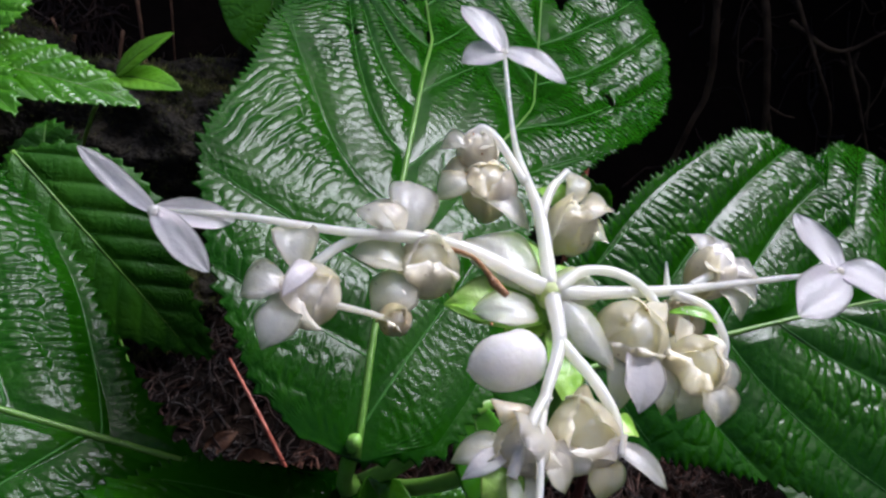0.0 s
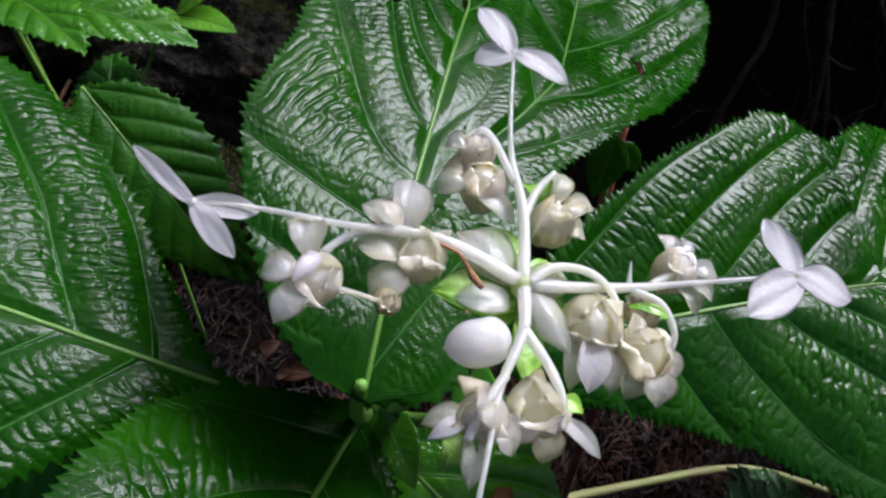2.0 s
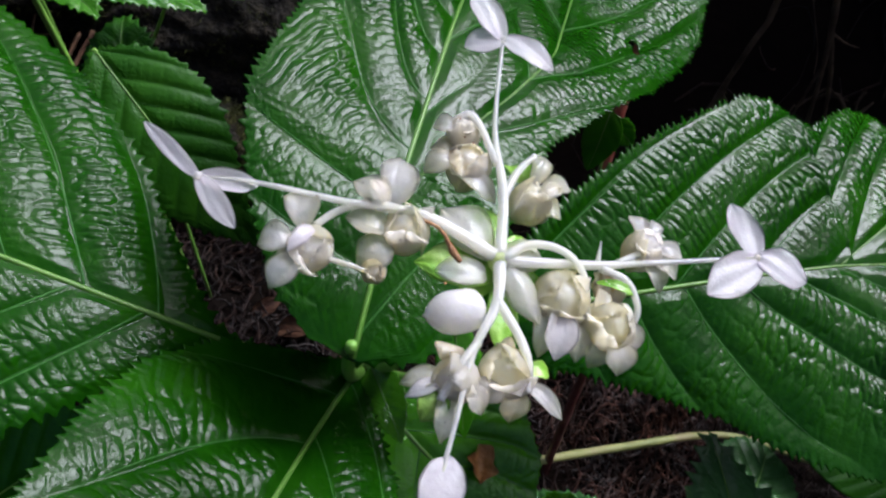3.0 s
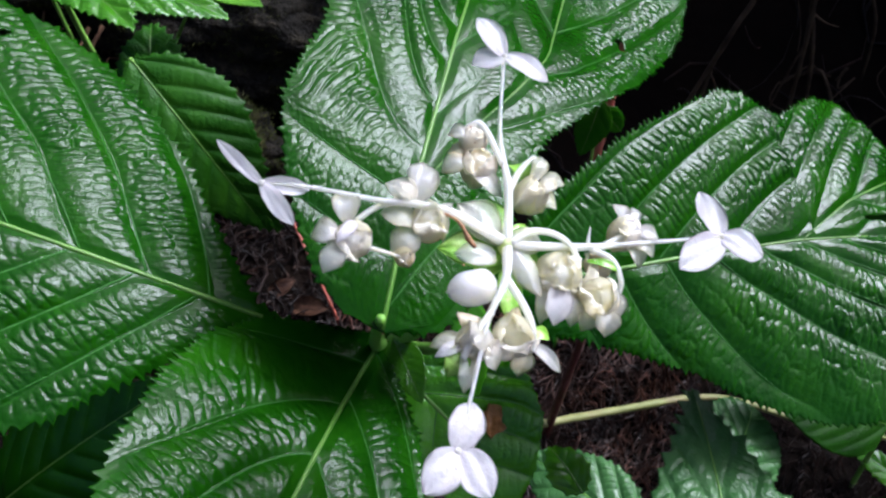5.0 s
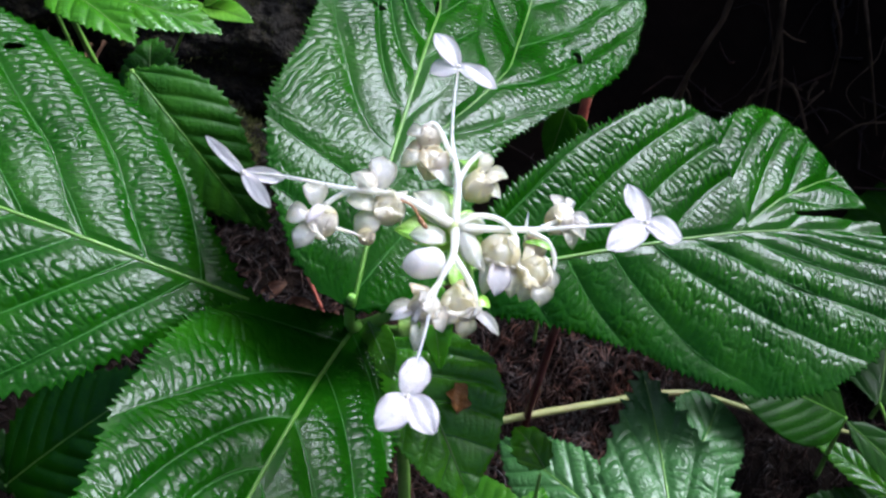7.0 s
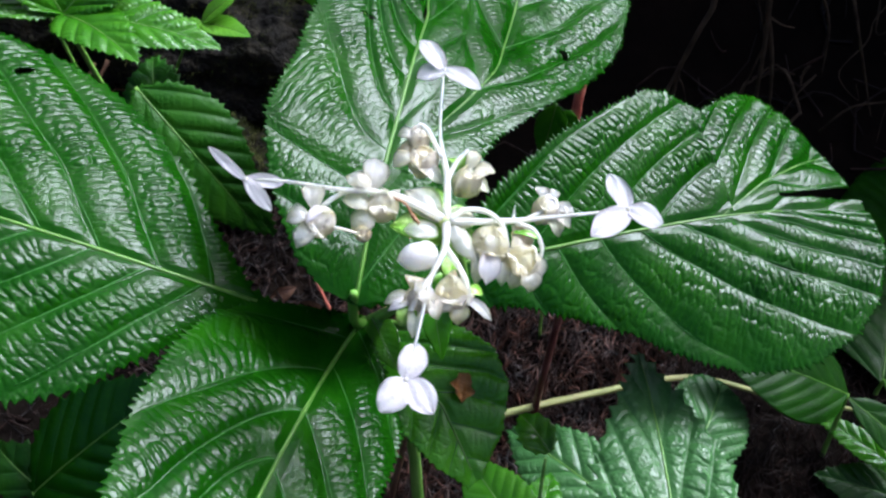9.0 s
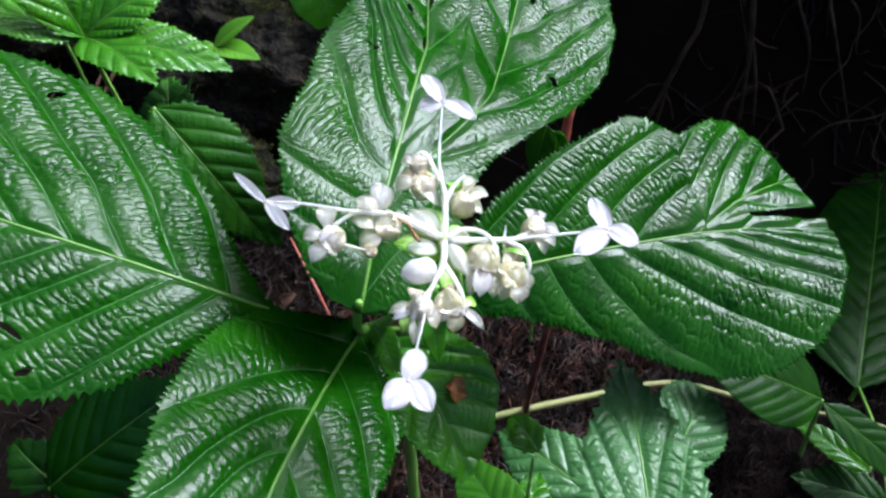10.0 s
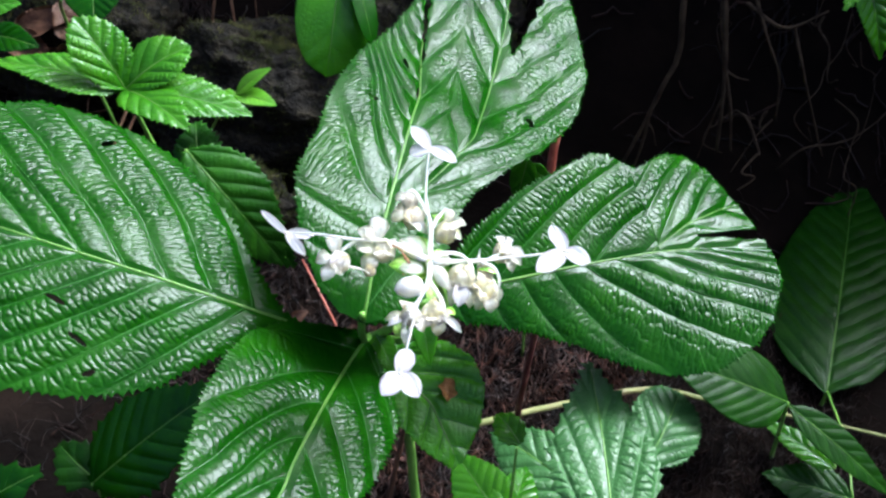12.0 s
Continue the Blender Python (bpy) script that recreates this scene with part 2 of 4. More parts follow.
class Leaf:
    """A toothed, quilted blade. place(u, v) gives its smooth surface; plus and minus are its half widths in mm at mm from the base."""

    def __init__(self, place, plus, minus, mid=((0, 0), (1, 0)), n=240, m=72, teeth=(3.2, 1.0), veins=(13.0, 0.85, 1.1, 0.5, 3.4), cuts=(), seed=0, thick=0.0005, fork=(), sides=()):
        self.fork = fork
        self.sides = sides or tuple((veins[0], veins[0] * o, veins[1], 0, 0.006, 0, 0.1) for o in (0.0, 0.5, 0.25))
        self.place, self.mid, self.veins, self.seed, self.cuts, self.thick = place, mid, veins, seed, cuts, thick
        self.length = max(plus[-1][0], minus[-1][0])
        self.start = min(plus[0][0], minus[0][0])
        us = np.linspace(self.start, self.length, n)
        edge = []
        for prof in (plus, minus):
            w = np.interp(us, [a for a, _ in prof], [b for _, b in prof])
            pad = np.concatenate([np.repeat(w[0], 3), w, np.repeat(w[-1], 3)])
            sm = np.convolve(pad, np.array([1, 2, 3, 4, 3, 2, 1]) / 16, "valid")
            sm[0], sm[-1] = w[0], w[-1]
            edge.append(sm)
        self.us, self.edge, self.m = us, edge, m
        s = np.linspace(-1, 1, 2 * m + 1)
        s = np.sign(s) * np.abs(s) ** 0.9
        U = np.repeat(us[:, None], len(s), 1)
        c = self.middle(us)
        V = np.where(s[None] >= 0, c[:, None] + (edge[0] - c)[:, None] * s[None], c[:, None] + (c - edge[1])[:, None] * s[None])
        gap, amp = teeth
        for side, col in ((0, 2 * m), (1, 0)):
            eu, ev = us, edge[side]
            du, dv = np.gradient(eu), np.gradient(ev)
            L = np.hypot(du, dv)
            arc = np.cumsum(L) / gap
            warp = arc + 0.22 * np.sin(arc * 0.9 + seed) + 0.13 * np.sin(arc * 2.3 + 2 * seed)
            ph = warp - np.floor(warp)
            lot = np.sin(np.floor(warp) * 78.233 + 5.1 * side + seed) * 4375.85
            tooth = np.where(ph < 0.72, ph / 0.72, (1 - ph) / 0.28) ** 1.5 * amp * (0.4 + 1.0 * (lot - np.floor(lot)))
            sg = 1 if side == 0 else -1
            nu, nv = -dv / L * sg, du / L * sg
            near = np.clip((np.abs(s) - 0.9) / 0.1, 0, 1) * (np.sign(s) == (1 if side == 0 else -1))
            U = U + (nu * tooth)[:, None] * near[None]
            V = V + (nv * tooth)[:, None] * near[None]
        self.s, self.U, self.V = s, U, V

    def middle(self, u):
        return np.interp(u, [a for a, _ in self.mid], [b for _, b in self.mid])

    def second(self, u):
        return np.interp(u, [a for a, _ in self.fork], [b for _, b in self.fork])

    def far_side(self, U, V):
        """Where the second rib of a forked blade is the nearer one."""
        if not self.fork:
            return np.zeros(np.shape(U), bool)
        return (U > self.fork[0][0] + 6) & (np.abs(V - self.second(U)) < np.abs(V - self.middle(U)))

    def slopes(self, side, u0):
        """How fast a lateral vein that leaves its rib at u0 runs towards the tip, and how much it bends."""
        _, _, s0, s1, c0, c1, low = side
        return np.maximum(low, s0 + s1 * u0), np.clip(c0 + c1 * u0, 0.002, 0.09)

    def origin(self, side, U, q):
        """Where the lateral vein through a point leaves its rib."""
        lo, hi = U - 400.0, U + 60.0
        for _ in range(34):
            mid = 0.5 * (lo + hi)
            sl, cv = self.slopes(side, mid)
            over = mid + sl * q + cv * q * q > U
            lo, hi = np.where(over, lo, mid), np.where(over, mid, hi)
        return 0.5 * (lo + hi)

    def relief(self, U, V, S):
        """Quilted skin: swollen stripes between the sunken lateral veins, crossed by narrow furrows like the rungs of a ladder."""
        _, _, dome, rung, step = self.veins
        other = self.far_side(U, V)
        mid = np.where(other, self.second(U), self.middle(U)) if self.fork else self.middle(U)
        q = np.abs(V - mid)
        out = np.zeros(np.shape(U))
        for at, side in enumerate(self.sides):
            here = (other if at == 2 else (~other & ((V > mid) == (at == 0))))
            if not here.any():
                continue
            u, v, d = U[here], V[here], q[here]
            gap, phase = side[0], side[1]
            k = (self.origin(side, u, d) - phase) / gap + 0.10 * wob(u / 23, v / 21, self.seed)
            row = np.floor(k)
            f = k - row
            sl, cv = self.slopes(side, (row + 0.5) * gap + phase)
            (sa, ca), (sb, cb) = self.slopes(side, row * gap + phase), self.slopes(side, (row + 1) * gap + phase)
            wide = np.maximum(0.25 * gap, gap + (sb - sa) * d + (cb - ca) * d * d)
            arc = d / 6 * (np.hypot(1, sl) + 4 * np.hypot(1, sl + cv * d) + np.hypot(1, sl + 2 * cv * d))
            sl = sl + 2 * cv * d
            run = np.hypot(1, sl)
            lot = np.sin(row * 12.9898 + at * 4.1 + self.seed) * 43.7
            r = (arc + (f - 0.5) * wide * sl / run) / step + lot + 0.28 * wob(u / 6.5, v / 6.1, self.seed + 1) + 1.0 * (f - 0.5) ** 2
            across = f * wide / (run * step)
            swell = np.abs(np.sin(math.pi * f)) ** 0.78
            ladder = cells(r, across * 0.40 + 0.2 * wob(u / 7, v / 7, self.seed + 2), self.seed)
            fine = cells(r * 1.7 + 0.3 * wob(u / 3, v / 3, 2), across * 1.3, self.seed + 4)
            puff = np.clip(swell * 1.7 - 0.12, 0, 1)
            calm = np.clip(0.75 + 0.55 * wob(u / 17, v / 15, self.seed + 7), 0.25, 1.15) * np.clip(0.1 + d / 28, 0, 1)
            h = dome * swell * (1 + 0.22 * wob(u / 11, v / 10, self.seed + 3))
            h = h + rung * puff * calm * (0.85 * ladder + 0.18 * fine)
            out[here] = h + 0.05 * rung * wob(u / 0.9, v / 0.9, self.seed + 5)
        if self.fork:
            seam = np.clip(np.abs(np.abs(V - self.second(U)) - np.abs(V - self.middle(U))) / 9, 0, 1) ** 0.7
            out = np.where(U > self.fork[0][0] + 6, out * seam + 0.7 * dome * (1 - seam), out)
        return out * np.clip(q / 3.2, 0, 1) * (1 - np.abs(S) ** 10 * 0.7)

    def point(self, u, v, lift=0.0):
        """Points on the finished surface, lift mm above it."""
        u, v = np.atleast_1d(np.array(u, float)), np.atleast_1d(np.array(v, float))
        e = 0.4
        p, pu, pv = self.place(u, v), self.place(u + e, v), self.place(u, v + e)
        nrm = np.cross(pu - p, pv - p)
        nrm /= np.linalg.norm(nrm, axis=1)[:, None]
        h = self.relief(u, v, np.zeros_like(u)) + lift
        return p + nrm * (h / 1000)[:, None]

    def mesh(self):
        n, k = self.U.shape
        u, v = self.U.ravel(), self.V.ravel()
        S = np.repeat(self.s[None], n, 0).ravel()
        e = 0.4
        p, pu, pv = self.place(u, v), self.place(u + e, v), self.place(u, v + e)
        nrm = np.cross(pu - p, pv - p)
        nrm /= np.linalg.norm(nrm, axis=1)[:, None]
        top = p + nrm * (self.relief(u, v, S) / 1000)[:, None]
        low = top - nrm * self.thick
        gone = np.zeros(n * k, bool)
        for cut in self.cuts:
            gone |= cut(u, v)
        ok = ~gone
        idx = np.arange(n * k).reshape(n, k)
        quads = np.stack([idx[:-1, :-1], idx[1:, :-1], idx[1:, 1:], idx[:-1, 1:]], -1).reshape(-1, 4)
        quads = quads[ok[quads].all(1)]
        # rim edges are those used by one quad only
        ed = np.concatenate([quads[:, [0, 1]], quads[:, [1, 2]], quads[:, [2, 3]], quads[:, [3, 0]]])
        key = np.sort(ed, 1)
        _, first, count = np.unique(key, axis=0, return_index=True, return_counts=True)
        rim = ed[first[count == 1]]
        N = n * k
        faces = [tuple(q[::-1]) for q in quads.tolist()] + [tuple(x + N for x in q) for q in quads.tolist()]
        faces += [(a, b, b + N, a + N) for a, b in rim.tolist()]
        me = mesh_of("blade", np.vstack([top, low]), faces)
        bm = bmesh.new()
        bm.from_mesh(me)
        bmesh.ops.delete(bm, geom=[x for x in bm.verts if not x.link_faces], context="VERTS")
        bmesh.ops.recalc_face_normals(bm, faces=bm.faces)
        bm.to_mesh(me)
        bm.free()
        return me

    def grow(self, name, parent, mat, rib=VEIN, side=VEIN_FINE, width=0.9, label="", fine=True, stop=0.93):
        blade = part(name, self.mesh(), mat, parent, label)
        us = np.linspace(self.start + 0.5, self.start + (self.length - self.start) * stop, 28)
        line = self.point(us, self.middle(us), 0.05)
        part("midrib", tube(line, [width / 1000, width * 0.75 / 1000, width * 0.3 / 1000], 40, 6), rib, blade)
        if not fine:
            return blade
        runs = [(self.sides[0], self.middle, self.start, False, 1), (self.sides[1], self.middle, self.start, False, -1)]
        if self.fork:
            fu = np.linspace(self.fork[0][0], self.fork[-1][0], 24)
            part("midrib", tube(self.point(fu, self.second(fu), 0.0), [width * 0.25 / 1000, width * 0.45 / 1000, width * 0.2 / 1000], 36, 6), rib, blade)
            runs += [(self.sides[2], self.second, self.fork[0][0] + 6, True, g) for g in (1, -1)]
        for spec, run, begin, other, sg in runs:
            prof = self.edge[0] if sg > 0 else self.edge[1]
            u0 = spec[1] + spec[0] * math.ceil((begin - spec[1]) / spec[0])
            while u0 < self.length * 0.92:
                q = np.linspace(0, 90, 70)
                sl, cv = self.slopes(spec, np.array([u0]))
                uu = u0 + sl * q + cv * q * q
                vv = run(uu) + sg * q
                u0 += spec[0]
                lim = np.abs(np.interp(uu, self.us, prof) - run(uu))
                ok = (q < lim * 0.93) & (uu < self.length * 0.985) & (uu > self.start) & (self.far_side(uu, vv) == other)
                for cut in self.cuts:
                    ok &= ~cut(uu, vv)
                if not ok[1:6].all():
                    continue
                ok[0] = True
                end = int(np.argmin(ok)) if not ok.all() else len(ok)
                w = width * 0.36 / 1000
                part("lateral_vein", tube(self.point(uu[:end], vv[:end], -0.1), [w, w * 0.8, w * 0.4], 30, 5), side, blade)
        return blade


def plan_place(base, heading, z):
    """A blade laid out in plan from base along heading, at the height z(x, y)."""
    n = math.hypot(*heading)
    a = (heading[0] / n, heading[1] / n)

    def place(u, v):
        x = base[0] + (u * a[0] - v * a[1]) / 1000
        y = base[1] + (u * a[1] + v * a[0]) / 1000
        return np.stack([x, y, z(x, y)], 1)
    return place


def bowed(c, q):
    def z(x, y):
        dx, dy = x - c[0], y - c[1]
        return q[0] + q[1] * dx + q[2] * dy + q[3] * dx * dx + q[4] * dx * dy + q[5] * dy * dy
    return z


def free_place(base, tip, up=(0, 0, 1), droop=0.0, fold=0.0, twist=0.0):
    """A blade from base to tip, with the way it faces, its droop (mm, middle above the chord) and its fold along the midrib."""
    b, t = np.array(base, float), np.array(tip, float)
    ax = t - b
    L = np.linalg.norm(ax)
    ax /= L
    nr = np.array(up, float)
    nr = nr - ax * (nr @ ax)
    nr /= np.linalg.norm(nr)
    sd = np.cross(nr, ax)

    def place(u, v):
        f = u / (L * 1000)
        h = droop * 4 * f * (1 - f) + fold * np.abs(v) - 0.004 * v * v * np.sign(fold + 1e-9) + twist * f * v
        return b + (ax[None] * u[:, None] + sd[None] * v[:, None] + nr[None] * h[:, None]) / 1000
    return place, L * 1000


def simple_leaf(name, parent, base, tip, half, mat, up=(0, 0, 1), droop=6.0, fold=0.12, twist=0.0, shape="ovate", teeth=(3.0, 0.8), veins=(9.0, 0.9, 0.7, 0.3, 2.8), seed=0, n=90, m=22, rib=VEIN, side=VEIN_FINE, width=0.5, label="", fine=True):
    place, L = free_place(base, tip, up, droop, fold, twist)
    f = np.linspace(0, 1, 14)
    if shape == "ovate":
        w = np.sin(math.pi * f ** 0.72) ** 0.85
    elif shape == "round":
        w = np.sqrt(np.clip(1 - (2 * f - 1) ** 2, 0, 1))
    elif shape == "lance":
        w = np.sin(math.pi * f ** 0.6) ** 1.15
    else:
        w = np.sin(math.pi * f ** 1.1) ** 0.6
    prof = [(float(a * L), float(b * half)) for a, b in zip(f, w)]
    neg = [(a, -b * 0.96) for a, b in prof]
    lf = Leaf(place, prof, neg, ((0, 0), (L, 0)), n, m, teeth, veins, (), seed, 0.0004)
    return lf.grow(name, parent, mat, rib, side, width, label, fine)


def ellipse_cut(cu, cv, ru, rv, turn=0.0):
    ct, st = math.cos(radians(turn)), math.sin(radians(turn))

    def cut(u, v):
        a, b = u - cu, v - cv
        p, q = a * ct + b * st, -a * st + b * ct
        return (p / ru) ** 2 + (q / rv) ** 2 < 1 + 0.35 * np.sin(3 * np.arctan2(q, p) + cu)
    return cut


def slit_cut(u0, v0, u1, v1, w0, w1, wave=0.0):
    def cut(u, v):
        f = np.clip((u - u0) / (u1 - u0), 0, 1)
        c = v0 + (v1 - v0) * f + wave * (np.sin(u / 4.3) + 0.6 * np.sin(u / 1.9))
        return (u > u0) & (np.abs(v - c) < (w0 + (w1 - w0) * f) * (1 + 0.4 * wave * np.sin(u / 2.7)))
    return cut


# ---- ground ----
def height(x, y):
    """The forest floor: a hollow with a bank behind the plants."""
    r = np.hypot(x - 0.1, y - 0.2)
    z = 0.085 - 0.22 * np.clip(x - 0.12, 0, 0.5) + 0.10 * np.clip(-x - 0.2, 0, 0.5)
    rise = np.clip((y - 0.50 + 0.22 * np.clip(x, -0.6, 0.8)) / 0.75, 0, 1)
    z = z - 0.05 * np.clip((y - 0.35) / 0.3, 0, 1) + 0.42 * rise * rise * (3 - 2 * rise)
    # unseen slopes on every side, added to shut out low skylight
    z = z + 0.7 * np.clip(r - 0.8, 0, 2.2) + 0.28 * np.clip(r - 3.0, 0, 11)
    z = z + 0.012 * wob(x * 17, y * 19, 1.0) + 0.005 * wob(x * 61, y * 55, 2.0) + np.where(r > 1.5, 0.06, 0.0) * wob(x * 3, y * 3, 4.0)
    return z


def spread(c, n):
    s = np.linspace(-1, 1, n)
    return c + 0.22 * np.sinh(8.0 * s)


gx, gy = spread(0.08, 230), spread(0.30, 230)
X, Y = np.meshgrid(gx, gy)
Z = height(X, Y)
k = len(gx)
idx = np.arange(k * k).reshape(k, k)
quads = np.stack([idx[:-1, :-1], idx[:-1, 1:], idx[1:, 1:], idx[1:, :-1]], -1).reshape(-1, 4)
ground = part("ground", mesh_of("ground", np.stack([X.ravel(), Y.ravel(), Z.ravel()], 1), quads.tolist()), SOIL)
tagged(ground, "damp forest soil coloured near black for shade, rising to a bank", "ground", kind="structure")

# an unseen overhanging lip of the bank, added above the hollow to shade it
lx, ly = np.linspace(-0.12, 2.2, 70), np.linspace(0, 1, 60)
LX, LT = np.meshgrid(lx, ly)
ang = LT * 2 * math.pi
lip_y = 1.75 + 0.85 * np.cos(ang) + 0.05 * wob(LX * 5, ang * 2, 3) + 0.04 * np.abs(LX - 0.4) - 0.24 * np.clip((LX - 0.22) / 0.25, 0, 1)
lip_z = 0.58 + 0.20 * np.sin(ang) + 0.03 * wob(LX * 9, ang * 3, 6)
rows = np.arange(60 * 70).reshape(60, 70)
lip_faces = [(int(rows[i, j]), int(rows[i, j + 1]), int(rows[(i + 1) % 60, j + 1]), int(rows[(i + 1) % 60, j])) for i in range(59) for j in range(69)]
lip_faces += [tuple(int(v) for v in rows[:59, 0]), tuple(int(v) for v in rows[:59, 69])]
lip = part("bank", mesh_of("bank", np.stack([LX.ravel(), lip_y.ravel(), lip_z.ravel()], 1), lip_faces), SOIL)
tagged(lip, "unseen overhanging earth lip added to shade the hollow", "bank", kind="structure")

# ---- the flowering plant ----
NODE = (0.004, 0.157, 0.342)
FOOT = (0.030, 0.118, float(height(np.array([0.030]), np.array([0.118]))[0]) - 0.004)
plant = thing("flowering_plant", FOOT, "woodland plant with large wet green leaves and white flower head", "flowering plant")

part("stem", tube([FOOT, (0.023, 0.135, 0.20), (0.019, 0.150, 0.265), NODE], [0.0034, 0.0032, 0.003, 0.0034], 24, 10), STEM, plant)
part("peduncle", tube([NODE, (0.024, 0.151, 0.352), (0.046, 0.138, 0.385), (0.049, 0.126, 0.42), (0.045, 0.121, 0.447)], [0.0026, 0.0022, 0.002, 0.002, 0.0022], 24, 10), STEM, plant)
part("petiole", tube([NODE, (0.004, 0.143, 0.362), (0.009, 0.130, 0.392), (0.0115, 0.1255, 0.404)], [0.0026, 0.002, 0.0018, 0.0015], 14, 8), STEM, plant)
part("petiole", tube([NODE, (0.018, 0.151, 0.362), (0.032, 0.145, 0.388), (0.041, 0.150, 0.3885)], [0.0028, 0.0022, 0.002, 0.0016], 20, 8), STEM, plant)
part("petiole", tube([NODE, (-0.008, 0.150, 0.353), (-0.018, 0.144, 0.363), (-0.028, 0.141, 0.3715)], [0.0028, 0.0022, 0.002, 0.0016], 20, 8), STEM, plant)

# the blade that spreads to the side, cupped, with small holes
leaf_l = Leaf(plan_place((-0.018, 0.129), (-1, 0.09), bowed((-0.09, 0.14), (0.412, -0.62, 0.10, -0.7, 0.0, -2.0))),
              [(8, -11), (20, 2), (30, 14), (39, 26), (47, 37), (53, 47), (67, 58), (83, 67), (104, 73), (126, 69), (146, 54), (163, 34), (173, 14)],
              [(8, -13), (19, -13), (32, -25), (46, -39), (56, -50), (70, -60), (89, -71), (110, -76), (136, -74), (153, -66), (164, -52), (170, -24), (173, 10)],
              ((8, -11.5), (44, -3.6), (102, 7.7), (173, 19)), 540, 150, (3.6, 2.3), (17.0, 0.75, 1.25, 1.05, 3.0),
              (ellipse_cut(118, -58, 3.6, 1.2, 60), ellipse_cut(87, 44, 4, 0.8, -15), ellipse_cut(78, 55, 2.5, 0.9, 50), ellipse_cut(137, -76, 2.5, 3.6, 20), slit_cut(144, 17, 175, 22, 0.5, 7), ellipse_cut(100, 32, 4, 0.9, -10)), 1.0,
              sides=((16.5, 1.0, 0.3, 0.006, 0.003, 0, 0.5), (17.0, 14.0, 0.1, 0.0095, 0.003, 0, 0.4)))
leaf_l.grow("leaf", plant, LEAF, label="broad wet green leaf with small insect holes")

# the two-lobed blade
leaf_r = Leaf(plan_place((0.05, 0.148), (0.17, 0.07), bowed((0.14, 0.19), (0.377, -0.34, 0.40, 1.2, -3.0, -2.0))),
              [(-10, 9), (1, 16), (10, 20), (18, 26), (30, 32), (51, 43), (75, 53), (99, 64), (108, 64), (118, 60), (124, 58), (132, 62), (149, 72), (164, 74), (176, 64), (181, 44), (184, 22)],
              [(-10, 5), (-2, -2), (6, -7), (22, -10), (37, -16), (57, -24), (69, -32), (82, -39), (99, -47), (113, -50), (127, -51), (148, -45), (162, -36), (172, -24), (180, -14), (184, 2)],
              ((-10, 6), (30, 6), (112, 10), (143, 10), (184, 7)), 540, 150, (2.6, 1.7), (21.0, 0.8, 1.3, 1.05, 3.0),
              (slit_cut(144, 17, 185, 16, 0.4, 3.6),), 2.3, fork=((112, 10), (140, 24), (167, 34), (184, 39)),
              sides=((28.0, 24.0, 1.5, 0, 0.006, 0, 0.5), (18.3, 18.4, -1.15, 0.029, 0.006, 0, 0.35), (27.0, 8.0, 1.5, 0, 0.006, 0, 0.5)))
leaf_r.grow("leaf", plant, LEAF, stop=0.78, label="broad wet green leaf split into two lobes")


def z_back(x, y):
    dx, dy = x - 0.019, y - 0.222
    near = 0.07 - 0.014 * np.log1p(np.exp((0.07 - np.maximum(dy, -0.02)) / 0.014))
    return 0.421 - 0.45 * dx + 0.10 * dy - 2.5 * near * near - 3 * np.clip(0.195 - y, 0, 1) ** 2


leaf_t = Leaf(plan_place((0.020, 0.100), (0, 1), z_back),
              [(24.4, 9.5), (26.3, 19.5), (32.8, 29), (43.7, 35.3), (56.7, 41.6), (71, 45.6), (81.4, 47.6), (99, 46), (114, 43), (134, 43), (157, 41), (188, 37), (220, 25), (254, 15), (308, 12), (345, 9)],
              [(24.4, 7.5), (31, -8.8), (45, -18), (67, -24), (92, -28), (110, -34), (124, -44), (143, -55), (163, -69), (196, -84), (218, -91), (254, -97), (276, -94), (310, -89), (345, -80)],
              ((24.4, 8.5), (50.5, 7), (72, 5.4), (122, 2.5), (170, 0.4), (210, 5), (345, 12)), 600, 172, (2.8, 1.9), (21.0, 0.8, 1.0, 0.9, 2.6),
              (slit_cut(187, 3, 346, 13, 0.1, 2.4, 0.5), ellipse_cut(171, 1.5, 5, 0.9, 5), ellipse_cut(195, 12, 4, 0.8, 25), slit_cut(245, -48, 346, -56, 0.3, 17, 0.3), ellipse_cut(187, -62, 3.2, 1.9, 30), ellipse_cut(151, 23, 3, 0.9, 70)), 3.1, fork=((71, 3.3), (102, -10), (124, -21.5), (151, -32), (206, -37), (267, -42), (345, -44)),
              sides=((20.0, 4.0, 0.2, 0, -0.198, 0.0028, 0.2), (34.0, 30.0, 2.2, 0, 0.002, 0, 0.6), (38.0, 19.0, 1.7, 0, 0.004, 0, 0.5)))
leaf_t.grow("leaf", plant, LEAF, stop=0.62, label="broad wet green leaf with torn lobes and a hole")

leaf_b = Leaf(plan_place((0.003, 0.156), (-0.19, -1), bowed((-0.01, 0.10), (0.378, -0.60, -0.30, 0.0, 0.0, -1.5))),
              [(0, 2), (9, 5), (24, 18), (38, 28), (53, 36), (69, 38), (90, 38), (119, 33), (149, 21), (179, 4)],
              [(0, 0), (9, -11), (17, -23), (25, -31), (43, -38), (64, -38), (89, -34), (102, -30), (116, -26), (130, -21), (152, -14), (179, -2)],
              ((0, 1), (44, 4), (98, 8), (112, 10), (179, 7)), 500, 118, (2.8, 1.9), (18.0, 0.75, 1.35, 0.9, 3.2), (), 4.4,
              sides=((26.0, 10.0, 1.05, 0, 0.018, 0, 0.5), (22.0, 18.0, 0.35, 0, -0.0345, 0.0015, 0.3)))
